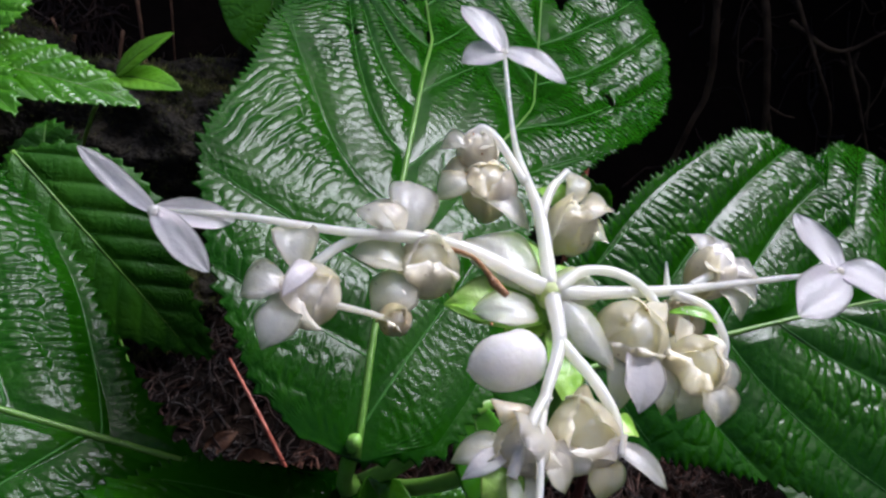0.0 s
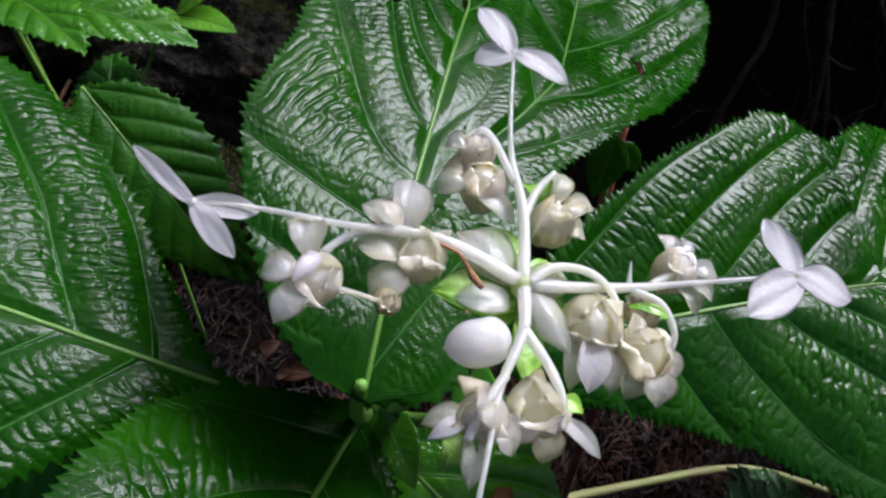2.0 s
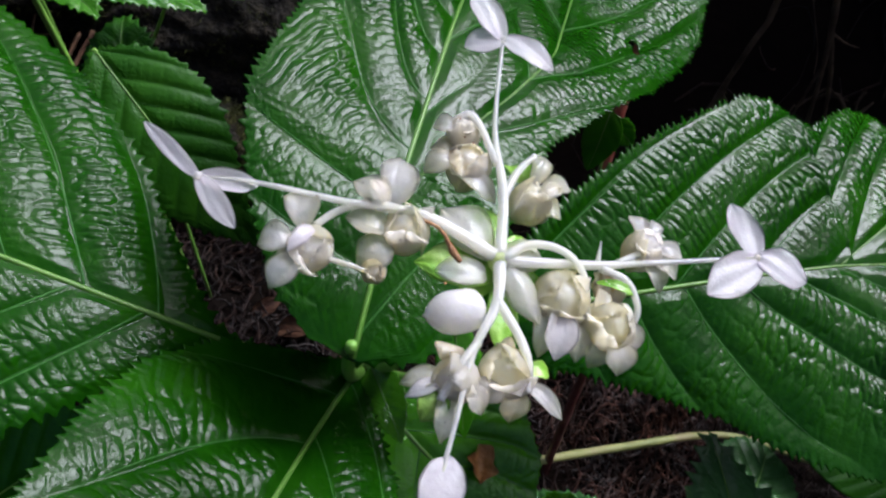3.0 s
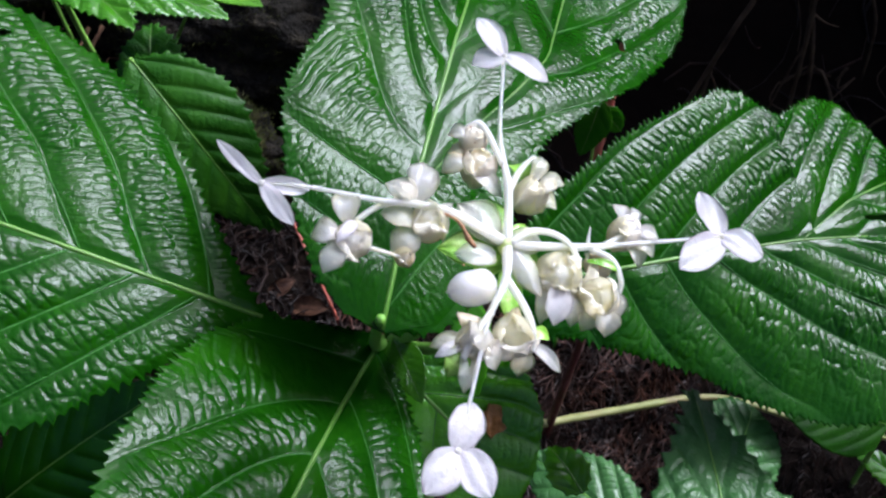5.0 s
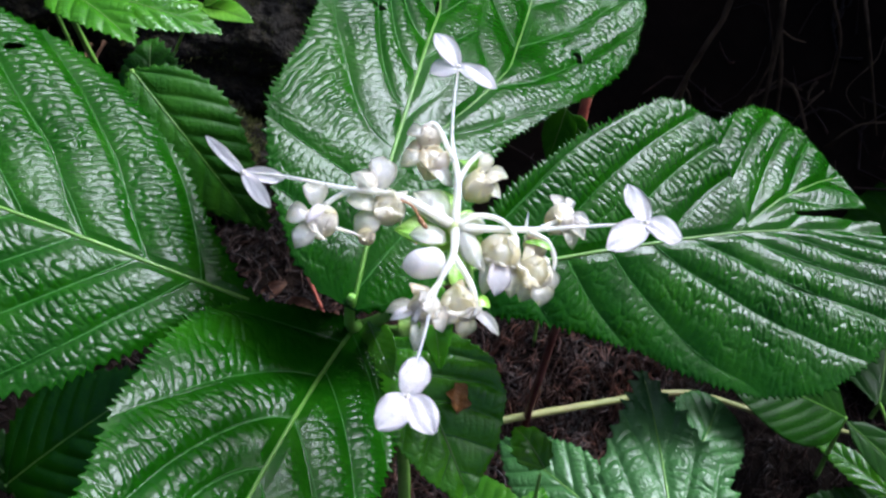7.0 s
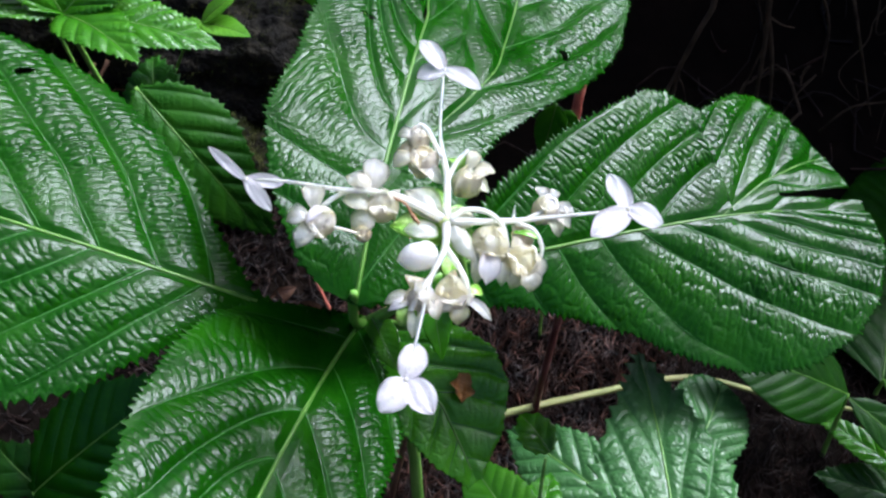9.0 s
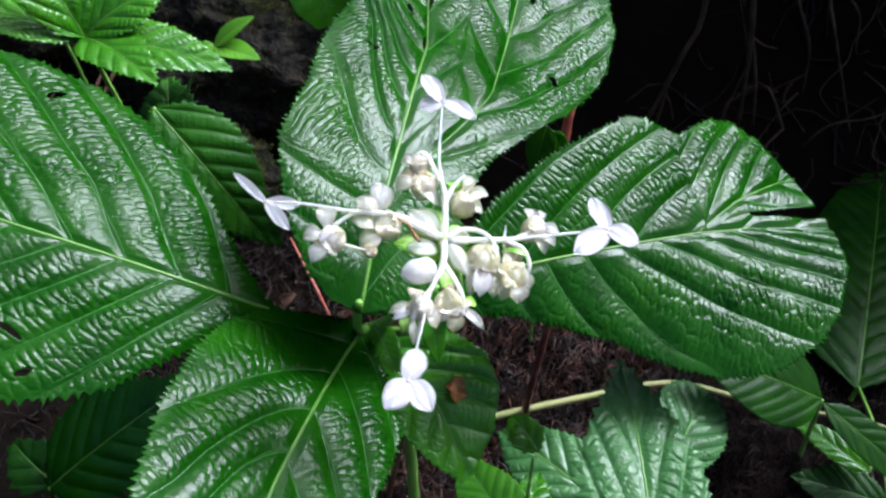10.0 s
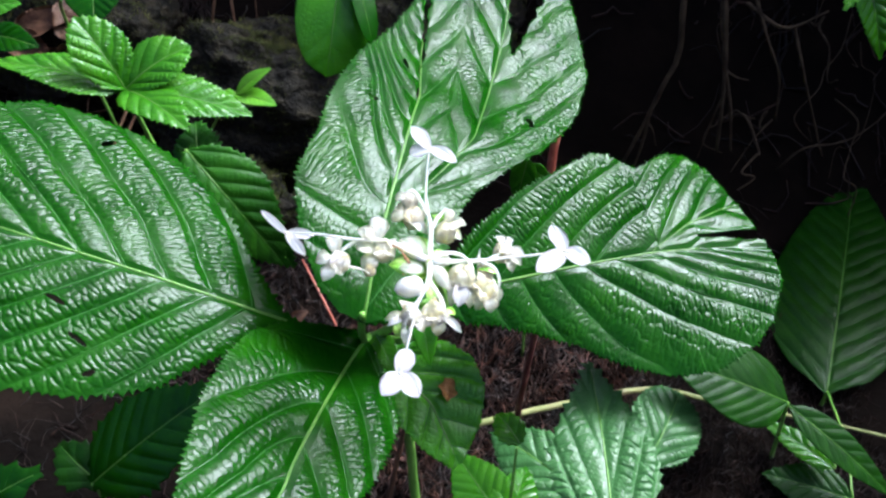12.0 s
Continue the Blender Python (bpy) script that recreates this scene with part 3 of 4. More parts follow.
leaf_b.grow("leaf", plant, LEAF, label="broad wet green leaf with a pale midrib")

# lower leaves of the same plant
place_e, length_e = free_place((0.006, 0.156, 0.330), (0.054, 0.110, 0.296), (0.05, -0.12, 1), 3, -0.02)
leaf_e = Leaf(place_e, [(0, 2), (6, 20), (16, 34), (33, 41), (50, 37), (65, 23), (75, 4)], [(0, -1), (15, -9), (40, -13), (60, -9), (75, -2)], ((0, 0), (40, 8), (75, 2)), 200, 50, (3.4, 1.0), (16, 0.85, 1.2, 0.7, 3.6), (), 5.2)
# brighter than the other blades, to offset the flower head's shadow
leaf_e.grow("leaf", plant, LEAF_BRIGHTENED, label="lower green leaf beneath the flower head")
simple_leaf("leaf", plant, (0.008, 0.153, 0.352), (0.022, 0.131, 0.348), 7, LEAF_FRESH, (0, -0.2, 1), 1, 0.1, seed=7, n=40, m=10, width=0.25, veins=(4, 0.9, 0.2, 0.1, 2.0), teeth=(2.5, 0.5))
simple_leaf("leaf", plant, (0.034, 0.147, 0.392), (0.041, 0.126, 0.366), 6.5, LEAF_BRIGHTENED, (0.2, -0.6, 1), 1, 0.1, seed=8, n=40, m=10, width=0.25, veins=(4, 0.9, 0.2, 0.1, 2.0), teeth=(2.5, 0.5))


# ---- the flower head ----
def head(x, y, dz=0.0):
    """A place in the flower head, in mm from its middle, dz mm above its tilted plane."""
    return np.array([0.045 + x / 1000, 0.121 + y / 1000, 0.45 - 0.33 * x / 1000 + 0.18 * y / 1000 + dz / 1000])


UP = np.array([0.30, -0.17, 0.94])


def petal_mesh(base, tip, half, up=UP, cup=0.5, bend=0.0, shape=0.8, thick=0.35, n=15, m=6, curl=0.0, ragged=0.4, point=0.5):
    """A thick-edged petal from base to a more or less drawn-out tip; half, bend and thick in mm."""
    b, t = np.array(base, float), np.array(tip, float)
    ax = t - b
    L = np.linalg.norm(ax)
    ax /= L
    nr = np.array(up, float)
    nr = nr - ax * (nr @ ax)
    nr /= np.linalg.norm(nr)
    sd = np.cross(nr, ax)
    verts, faces = [], []
    cols = 2 * m + 1
    ph = (b[0] * 9173 + t[1] * 5211 + t[2] * 3300) % 6.28
    for layer in (1, -1):
        for i in range(n):
            f = i / (n - 1)
            w = half * max(0.03, math.sin(math.pi * min(1, f * 0.97 + 0.03) ** shape)) ** (0.45 + point * f * f)
            for j in range(cols):
                s = (j - m) / m
                h = bend * 4 * f * (1 - f) + cup * w * s * s + curl * f * f + 0.10 * half * math.sin(7 * s + 5 * f) * 0.3
                h += layer * thick * 0.5 * (1 - abs(s) ** 3) * min(1, 6 * (1 - f), 0.3 + 5 * f)
                rag = 1 + ragged * (0.07 * math.sin(9 * f + 2 * s + ph) + 0.05 * math.sin(17 * f - 3 * s + 2 * ph))
                h += half * abs(s) ** 2 * (0.13 * math.sin(8 * f + 3 * s + ph) + 0.07 * math.sin(15 * f + 2 * ph)) * min(1, 3 * f) * ragged
                verts.append(b + ax * L * f + (sd * (w * s * rag + half * 0.16 * math.sin(ph) * f * f) + nr * h) / 1000)
    N = n * cols
    for layer, o in ((0, 0), (1, N)):
        for i in range(n - 1):
            for j in range(cols - 1):
                q = (o + i * cols + j, o + i * cols + j + 1, o + (i + 1) * cols + j + 1, o + (i + 1) * cols + j)
                faces.append(q if layer == 0 else q[::-1])
    for i in range(n - 1):
        a, c = i * cols, (i + 1) * cols
        faces.append((a, c, c + N, a + N))
        a, c = a + cols - 1, c + cols - 1
        faces.append((c, a, a + N, c + N))
    return mesh_of("petal", verts, faces)


def bud_mesh(at, r, axis=UP, lobes=4, stretch=1.15, seed=0):
    """A rounded bud of overlapping folded lobes, drawn to a blunt point along axis; r in mm."""
    ax = np.array(axis, float)
    ax /= np.linalg.norm(ax)
    sd = np.cross(ax, (0.31, 0.9, 0.12))
    sd /= np.linalg.norm(sd)
    ot = np.cross(ax, sd)
    rng = np.random.RandomState(seed)
    p1, p2 = rng.uniform(0, 6, 2)
    n, m = 18, 30
    verts, faces = [np.array(at) - ax * r * stretch / 1000], []
    for i in range(1, n):
        th = math.pi * i / n
        for j in range(m):
            ph = 2 * math.pi * j / m
            fold = (ph * lobes / (2 * math.pi) + 0.25 * math.sin(th) + p1) % 1
            rad = r * (1 + 0.10 * (fold - 0.5) * math.sin(th) + 0.05 * math.sin(2 * ph + p2) + 0.03 * math.sin(5 * th + p1))
            x = rad * math.sin(th) * (1 - 0.12 * math.cos(th + math.pi))
            verts.append(np.array(at) + (sd * x * math.cos(ph) + ot * x * math.sin(ph) - ax * r * stretch * math.cos(th)) / 1000)
    verts.append(np.array(at) + ax * r * stretch * 1.1 / 1000)
    for j in range(m):
        q = (j + 1) % m
        faces.append((0, 1 + q, 1 + j))
        for i in range(n - 2):
            a, c = 1 + i * m, 1 + (i + 1) * m
            faces.append((a + j, a + q, c + q, c + j))
        faces.append((1 + (n - 2) * m + j, 1 + (n - 2) * m + q, len(verts) - 1))
    return mesh_of("bud", verts, faces)


def stalk(name, pts, radii, mat=STALK, n=26, seg=10, parent=plant):
    return part(name, tube([head(*p) for p in pts], [r * 0.80 / 1000 for r in radii], n, seg, 0.035), mat, parent)


part("receptacle", bud_mesh(head(0.1, -0.4, -1.7), 2.0, UP, 4, 1.15, 1), HUB, plant, "lime green knob where the white stalks meet")
# four main arms
stalk("flower_stalk", [(0.2, 0, -1), (-1, 13.8), (-4.8, 29.4), (-6.4, 54.4)], [1.6, 1.35, 0.65, 0.5])
stalk("flower_stalk", [(-1, 0, -1), (-15.1, 1.8, 0.5), (-30.2, -1.4, 0.5), (-45.7, -3.6), (-55, -6.5)], [1.75, 1.4, 0.85, 0.55, 0.5])
stalk("flower_stalk", [(1, -0.5, -1), (19.3, 5.2), (31.2, 10.6), (55.6, 21.8)], [1.45, 1.2, 0.8, 0.45])
stalk("flower_stalk", [(0.4, -1, -1), (0.9, -10.5), (-2, -21.4), (-3, -34), (-4.7, -51.6)], [1.7, 1.3, 0.95, 0.6, 0.5])
# side stalks of the buds
stalk("bud_stalk", [(-0.9, 13), (1.3, 20.4), (4.4, 25.5, 0.5)], [1.2, 1.0, 0.8])
stalk("bud_stalk", [(-3.2, 20), (-7.7, 27, 1), (-11, 29.4, 0.5), (-13.3, 24.8, -2)], [0.9, 1.0, 1.0, 0.9])
stalk("bud_stalk", [(-15, 2), (-24.4, 0.5, 0.5), (-30, -2.2, -0.5), (-34.4, -6.6, -2)], [1.3, 1.1, 0.9, 0.9])
stalk("bud_stalk", [(-32, -12.2, -2), (-26, -11.2, -3), (-22.2, -10.9, -4)], [0.7, 0.55, 0.6], IVORY)
stalk("bud_stalk", [(0.8, -0.6, -0.5), (5.6, 3.9, 0.6), (12.3, 4.9, 1.0), (17.1, 1.6, 0.4), (18.8, -5, -2.5)], [1.35, 1.1, 1.0, 0.95, 0.8])
stalk("bud_stalk", [(20.5, 5), (26.0, 4.0, 0.3), (28.8, 0.4, -1.2), (28.6, -2.6, -3.2)], [1.05, 0.95, 0.85, 0.7])
stalk("bud_stalk", [(0.9, -9.8), (5.6, -15.5, 0.5), (8.1, -20, 0), (8.6, -24.5, -2)], [1.3, 1.1, 1.1, 1.0])
stalk("bud_stalk", [(-1.4, -19.4), (-4, -25, 0), (-6.4, -31, -2)], [1.1, 1.1, 1.0])
stalk("bud_stalk", [(24, 7.6), (29, 12, 0), (33, 13.8, 1)], [1.0, 1.0, 0.8])
stalk("spur", [(19.7, 5, 0), (20, 10, 1.5)], [0.9, 0.15], n=8)
stalk("withered_stamen", [(-17, 0.9, 0.5), (-12, -0.4, 1.5), (-9.6, -3.2, 2), (-8.6, -4.6, 2), (-6.8, -6.2, 2)], [0.5, 0.45, 0.55, 0.95, 0.6], WITHERED, 22, 8)


def floret(c, petals, up=UP):
    """An open three-petalled floret at the end of an arm: (tip x, y, dz, half width) each."""
    knob = part("floret", bud_mesh(head(*c), 0.9, up, 3, 1.0, 7), IVORY, plant, "open white three-petalled floret")
    for x, y, dz, half, cup, bend in petals:
        part("petal", petal_mesh(head(*c), head(x, y, dz), half, up, cup, bend, 1.08, n=22, m=8, ragged=0.3, point=0.22), PETAL, knob)


floret((55.6, 21.8, 0), [(50, 33, 1, 4.3, 0.25, -0.6), (44.1, 8, 0, 4.6, 0.15, 0.4), (66.9, 19.1, 1, 4.8, 0.1, 0.8)])
floret((-6.4, 54.6, 0), [(-15.1, 61.6, 2, 4.0, 0.2, 0.5), (6, 52.4, -1, 3.8, 0.2, 0.8), (-14.3, 49.7, -2, 3.4, 0.3, 0.5)])
floret((-55, -6.5, 0), [(-65.7, -1.2, 2, 1.6, 0.4, -0.9), (-46.3, -13.8, 0, 2.2, 0.3, 0.6), (-45.5, -3.2, -1.5, 2.2, 0.4, 0.4)], np.array([0.1, -0.5, 0.8]))
floret((-4.7, -51.6, 0), [(-10.2, -61.6, 1, 4.2, 0.1, 0.8), (3.6, -58.4, 1, 4.3, 0.1, 0.8), (-3.4, -40.4, -0.5, 4.0, 0.12, 0.8)])


def bract(base, tip, half, mat=IVORY, cup=0.3, bend=1.2, shape=0.8, label="", up=UP):
    return part("bract", petal_mesh(head(*base), head(*tip), half, up, cup, bend, shape, 0.5), mat, plant, label)


part("bract", bud_mesh(head(-6.6, -12.4, -4), 4.6, head(-13, -15.5, -4) - head(-1, -9.6, -3), 3, 1.30, 30), BRACT, plant, "large rounded lilac white bract")
bract((-1.5, 0.5, -3), (-13, 8, -4), 5.4, IVORY, 0.15, 1.5, 1.25)
bract((-1, -2, -4), (-16, -4.2, -5), 5.0, LIME, 0.2, 1.2, 0.9, "lime green bract with a pale edge")
bract((-2, -3.2, -3), (-12, -6.6, -3.6), 3.2, IVORY, 0.2, 1.0, 0.9)
bract((1.5, -1, -1.5), (9.8, -9.6, -3), 3.6, IVORY, -0.3, 1.2, 0.9)
bract((1, 2, -2), (9, 3.6, -3), 3.8, IVORY, -0.2, 1.4, 0.9)
bract((-1, 3, -5), (-6.5, 13.5, -6), 3.6, LIME, 0.2, 1.0, 0.9)
bract((1, 2, -5), (3.8, 9.6, -5), 2.6, LIME, 0.2, 1.0, 0.9)
bract((1.6, -1, -5), (10.6, -1.6, -6), 3.2, LIME, 0.2, 1.0, 0.9)
bract((0.8, -4, -5), (2.6, -17, -6), 3.0, LIME, 0.2, 1.0, 0.9)
bract((-1, -2, -6), (-7, -7.5, -7), 2.6, LIME, 0.2, 1.0, 0.9)


def wrap_mesh(at, r, axis, turn, spread_deg, reach, flare, seed):
    """A cupped petal that clasps a bud of radius r round its axis."""
    ax = np.array(axis, float)
    ax /= np.linalg.norm(ax)
    sd = np.cross(ax, (0.31, 0.9, 0.12))
    sd /= np.linalg.norm(sd)
    ot = np.cross(ax, sd)
    rr = np.random.RandomState(seed)
    k1, k2 = rr.uniform(0, 6, 2)
    n, m = 14, 13
    verts, faces = [], []
    for lay in (0, 1):
        for i in range(n):
            f = i / (n - 1)
            th = math.pi * (0.08 + reach * f)
            wide = math.sin(math.pi * (0.10 + 0.80 * f) ** 1.15) ** 0.6
            for j in range(m):
                g = 2 * j / (m - 1) - 1
                ph = turn + radians(spread_deg) * g * wide
                lift = 1.05 + flare * f ** 3 + 0.10 * abs(g) ** 3 + 0.06 * math.sin(3 * g + 4 * f + k1) * f + 0.05 * abs(g) * math.sin(9 * f + 4 * g + k2) + 0.07 * f ** 4 * math.sin(5 * g + k2) - 0.09 * lay * (1 - abs(g) ** 4 * 0.8) * min(1, 8 * (1 - f) + 0.15)
                rad = r * lift
                x = rad * math.sin(th) * (1 + 0.12 * math.cos(th))
                verts.append(np.array(at) + (sd * x * math.cos(ph) + ot * x * math.sin(ph) - ax * rad * 1.12 * math.cos(th)) / 1000)
    N = n * m
    for lay in (0, 1):
        for i in range(n - 1):
            for j in range(m - 1):
                q = (lay * N + i * m + j, lay * N + i * m + j + 1, lay * N + (i + 1) * m + j + 1, lay * N + (i + 1) * m + j)
                faces.append(q if lay == 0 else q[::-1])
    loop = [j for j in range(m)] + [i * m + m - 1 for i in range(1, n)] + [(n - 1) * m + j for j in range(m - 2, -1, -1)] + [i * m for i in range(n - 2, 0, -1)]
    for p, q in zip(loop, loop[1:] + loop[:1]):
        faces.append((q, p, p + N, q + N))
    return mesh_of("petal", verts, faces)


def flower_bud(c, r, petals=(), mat=CREAM, axis=(0, 0, 1), lobes=4, seed=0, label="plump cream flower bud", stretch=1.1, wraps=3):
    """A closed or half-open bud with clasping petals and loose ones: (base dx, dy, dz, tip dx, dy, dz, half width, material) in mm round it."""
    bud = part("flower_bud", bud_mesh(head(*c), r, axis, lobes, stretch, seed), mat, plant, label)
    for i in range(wraps):
        pm = (IVORY, mat, CREAM, IVORY)[(i + seed) % 4]
        part("petal", wrap_mesh(head(*c), r * (1.0 + 0.05 * i), axis, seed * 1.7 + i * 2 * math.pi / wraps, 74, 0.84 - 0.07 * ((i + seed) % 3), 0.02 + 0.06 * ((i * 2 + seed) % 3), seed * 7 + i), pm, bud)
    ax = np.array(axis, float) / np.linalg.norm(axis)
    sd = np.cross(ax, (0.31, 0.9, 0.12))
    sd /= np.linalg.norm(sd)
    ot = np.cross(ax, sd)
    rr = np.random.RandomState(900 + seed)
    for i in range(1 if r > 2.5 else 0):
        w = seed + i * 1.257 + rr.uniform(-0.4, 0.4)
        out = sd * math.cos(w) + ot * math.sin(w)
        a = head(*c) + (out * 0.80 + ax * rr.uniform(0.1, 0.4)) * r / 1000
        b = head(*c) + (out * rr.uniform(1.15, 1.5) + ax * rr.uniform(0.7, 1.25)) * r / 1000
        part("petal", petal_mesh(a, b, rr.uniform(1.3, 2.1), ax - out * 0.6, 0.3, 0.5, 0.85, 0.35, 11, 5, curl=rr.uniform(-0.8, 0.6)), (IVORY, CREAM)[i], bud)
    for bx, by, bz, tx, ty, tz, half, pm in petals:
        a = head(c[0] + bx, c[1] + by, c[2] + bz)
        b = head(c[0] + tx, c[1] + ty, c[2] + tz)
        part("petal", petal_mesh(a, b, half * 1.05, UP, 0.35, 1.4, 1.15, 0.5, curl=-0.5), pm, bud)
    return bud


flower_bud((-18.6, 0.2, -3.5), 4.3, [(-3, 3, 2, -3, 13.6, 3, 3.8, IVORY), (-4, 2, 2, -10.6, 5, 3, 3.2, IVORY), (-3, -2, 1, -11, -2.6, 1, 3.4, IVORY), (-2, -4, 0, -7.5, -9.6, -2, 3.6, IVORY), (-4, 1, 4, -7, 4, 6, 1.7, IVORY)], CREAM, (0.2, -0.5, 0.8), 3, 11)
flower_bud((-22.8, -9.6, -5), 2.2, [], TAN, (0.2, -0.6, 0.5), 3, 12, "small browning bud")
flower_bud((-34.2, -10.8, -3), 4.0, [(-2, 3, 1, -4.8, 9.6, 2, 3.2, IVORY), (-3, 0, 1, -9, -2.2, 0, 3.0, IVORY), (-2, -3, 1, -4.4, -10, 0, 2.8, IVORY), (0.5, 2, 3.5, -2.4, -5, 5, 1.5, PETAL)], IVORY, (0.1, -0.7, 0.7), 3, 13, "half-open lilac white bud with curled petals")
flower_bud((-9.4, 20.6, -4), 4.2, [(-2, -3, 1, 7.0, -6.4, 0, 2.6, IVORY), (-3, 0, 1, -8.2, -4.6, -1, 2.6, IVORY), (-3, 1, 0, -8.2, 2, -1, 2.5, TAN)], TAN, (0, -0.4, 0.9), 3, 14, "plump tan and cream flower bud")
flower_bud((-11.6, 26.6, -2.5), 3.2, [(-1, 0, 1, -6, -1, 0, 2.2, IVORY)], IVORY, (0, 0.1, 1), 3, 15)
flower_bud((4.6, 17.2, -4), 4.0, [(0, 3, 2, 2.4, 10.6, 3, 2.2, IVORY), (2, 3, 1, 8, 8.4, 0, 2.4, IVORY), (1, -2, 3, 6.6, 4, 4, 1.8, IVORY), (2, -1, 0, 7.2, 0.8, -1, 2.6, CREAM), (-2, 4, 0, -5.2, 9.6, -2, 3.2, LIME)], CREAM, (0.2, 0.1, 1), 4, 16)
flower_bud((13.2, -1.6, -4.5), 5.4, [(0, -4, 2, 0.2, -13.2, 0, 3.4, PETAL), (-3, -3, 0, -3.4, -12.6, -2, 2.4, IVORY), (3, -4, 0, 4.2, -11, -2, 2.6, IVORY)], CREAM, (-0.1, -0.6, 0.8), 3, 17, stretch=1.25)
flower_bud((22.8, -3.8, -5), 5.0, [(2, -3, 1, 3.2, -9.4, 0, 3.4, IVORY), (3, 1, 1, 6.6, -3.6, 0, 3.0, IVORY), (-1, -3, 0, -2, -8.6, -2, 2.6, CREAM)], CREAM, (0.2, -0.5, 0.9), 4, 18)
flower_bud((23, 3.6, -3.5), 3.0, [(-3, -1, 2, 6, -1.6, 3, 1.1, LIME)], TAN, (0, 0, 1), 3, 19, "small golden bud under the stalk")
flower_bud((29.6, 14.6, -2.5), 3.8, [(-1, 2, 1, -2.8, 7.4, 1, 2.2, IVORY), (1, 2, 1, 2.6, 8.2, 1, 1.6, IVORY), (2, 0, 1, 9, 2.2, 1, 2.2, IVORY), (2, -2, 1, 8, -3.6, 0, 2.4, IVORY), (1, -3, 0, 4.4, -7.4, -1, 2.4, IVORY)], IVORY, (0.3, 0.1, 1), 4, 20, "half-open white bud with pointed petals")
flower_bud((4.4, -20.6, -4), 4.7, [(3, -1, 0, 11.4, -5.6, 0, 1.8, IVORY), (3, 1, 0, 8.2, 3.2, -1, 1.8, LIME), (-2, -3, 1, -4, -7.4, 0, 2.8, IVORY), (1, -3, 0, 2.4, -8, -2, 3.0, CREAM), (-2, 2, 2, 1.6, 2.6, 3, 2.2, TAN)], CREAM, (0, -0.4, 0.9), 4, 21)
flower_bud((-4.8, -25.4, -4), 4.0, [(-2, 0, 0, -9.4, -3, -1, 2.0, IVORY), (-2, -1, 0, -7.6, -6, 0, 1.5, PETAL), (-1, -2, 0, -0.6, -11.4, -1, 2.2, IVORY), (-2, 2, 1, -2, 6, 1, 2.8, TAN), (2, -1, 1, 6.2, -4.4, 0, 2.4, IVORY), (-2, -2, 0, -4, -8.4, -2, 2.8, LIME)], IVORY, (-0.2, -0.5, 0.8), 4, 22, "half-open cream bud with browning petals")
speck = bud_mesh((0, 0, 0), 0.28, UP, 3, 0.6, 3)
speck.materials.append(WITHERED)
for x, y, dz in ((-10.6, 23.8, 0.2), (-8.6, 22.6, 0.6), (-12.2, 27.4, 0.7), (-9, -10.4, 0.4), (-5.2, -14.2, 0.3), (12, -4.4, 0.6), (15.4, -0.6, 0.9), (24, -5.6, 0.2), (-35.4, -9.2, 1.0), (31, 12.6, 1.0)):
    part("speck", speck, None, plant).location = head(x, y, dz)
settle(plant)

withered = part("withered_petal", petal_mesh(leaf_e.point(34, 23, 1.6)[0], leaf_e.point(44, 15, 1.4)[0], 4.4, (0.3, -0.3, 1), 1.1, -1.6, 0.9, 0.5, 24, 10, curl=3.4, ragged=2.6), GOLDEN)
tagged(withered, "curled brown fallen petal lying on a green leaf", "fallen petal")

# ---- neighbouring plants ----
def sprout(name, foot, label, category="plant", group=""):
    x, y = foot
    return thing(name, (x, y, float(height(np.array([x]), np.array([y]))[0]) - 0.004), label, category, group)


nettle = sprout("leafy_plant", (-0.165, 0.33), "small plant with bright green toothed pointed leaves")
TOP = (-0.168, 0.288, 0.402)
part("stem", tube([nettle.location, (-0.17, 0.315, 0.25), (-0.169, 0.295, 0.36), TOP], [0.002, 0.0018, 0.0016, 0.0013], 20, 8), STEM, nettle)
for tip, half, up, shape in [((-0.095, 0.299, 0.378), 17, (0.15, -0.2, 1), "ovate"), ((-0.118, 0.257, 0.398), 16, (0.2, -0.1, 1), "ovate"), ((-0.250, 0.283, 0.422), 19, (0.35, 0.05, 1), "lance"),
                             ((-0.191, 0.300, 0.444), 18, (0.45, -0.35, 0.8), "blunt"), ((-0.131, 0.314, 0.418), 17, (0.2, -0.3, 0.9), "blunt")]:
    simple_leaf("leaf", nettle, TOP, tip, half, LEAF_FRESH, up, 5, 0.14, shape=shape, seed=10 + half + tip[0] * 50, n=170, m=40, veins=(11, 1.1, 0.9, 1.3, 3.2), teeth=(3.4, 1.5))
simple_leaf("leaf", nettle, (-0.168, 0.290, 0.402), (-0.176, 0.276, 0.412), 4, LEAF_FRESH, (0, -0.4, 1), 1, 0.1, seed=16, n=40, m=10, fine=False, width=0.25)
settle(nettle)

tuft = sprout("seedling", (-0.175, 0.36), "tiny yellow green seedling on a mossy bank")
part("stem", tube([tuft.location, (-0.165, 0.345, 0.28), (-0.135, 0.328, 0.350), (-0.110, 0.317, 0.381)], [0.0012, 0.001, 0.0008], 16, 6), STEM, tuft)
for tip, half in (((-0.080, 0.305, 0.382), 7.5), ((-0.086, 0.324, 0.397), 6.5), ((-0.121, 0.310, 0.377), 6)):
    simple_leaf("leaf", tuft, (-0.110, 0.316, 0.382), tip, half, LEAF_LIME, (0, -0.2, 1), 1.5, 0.1, seed=half, n=50, m=12, veins=(4, 0.9, 0.25, 0.12, 1.6), teeth=(2.0, 0.6), width=0.3)
settle(tuft)

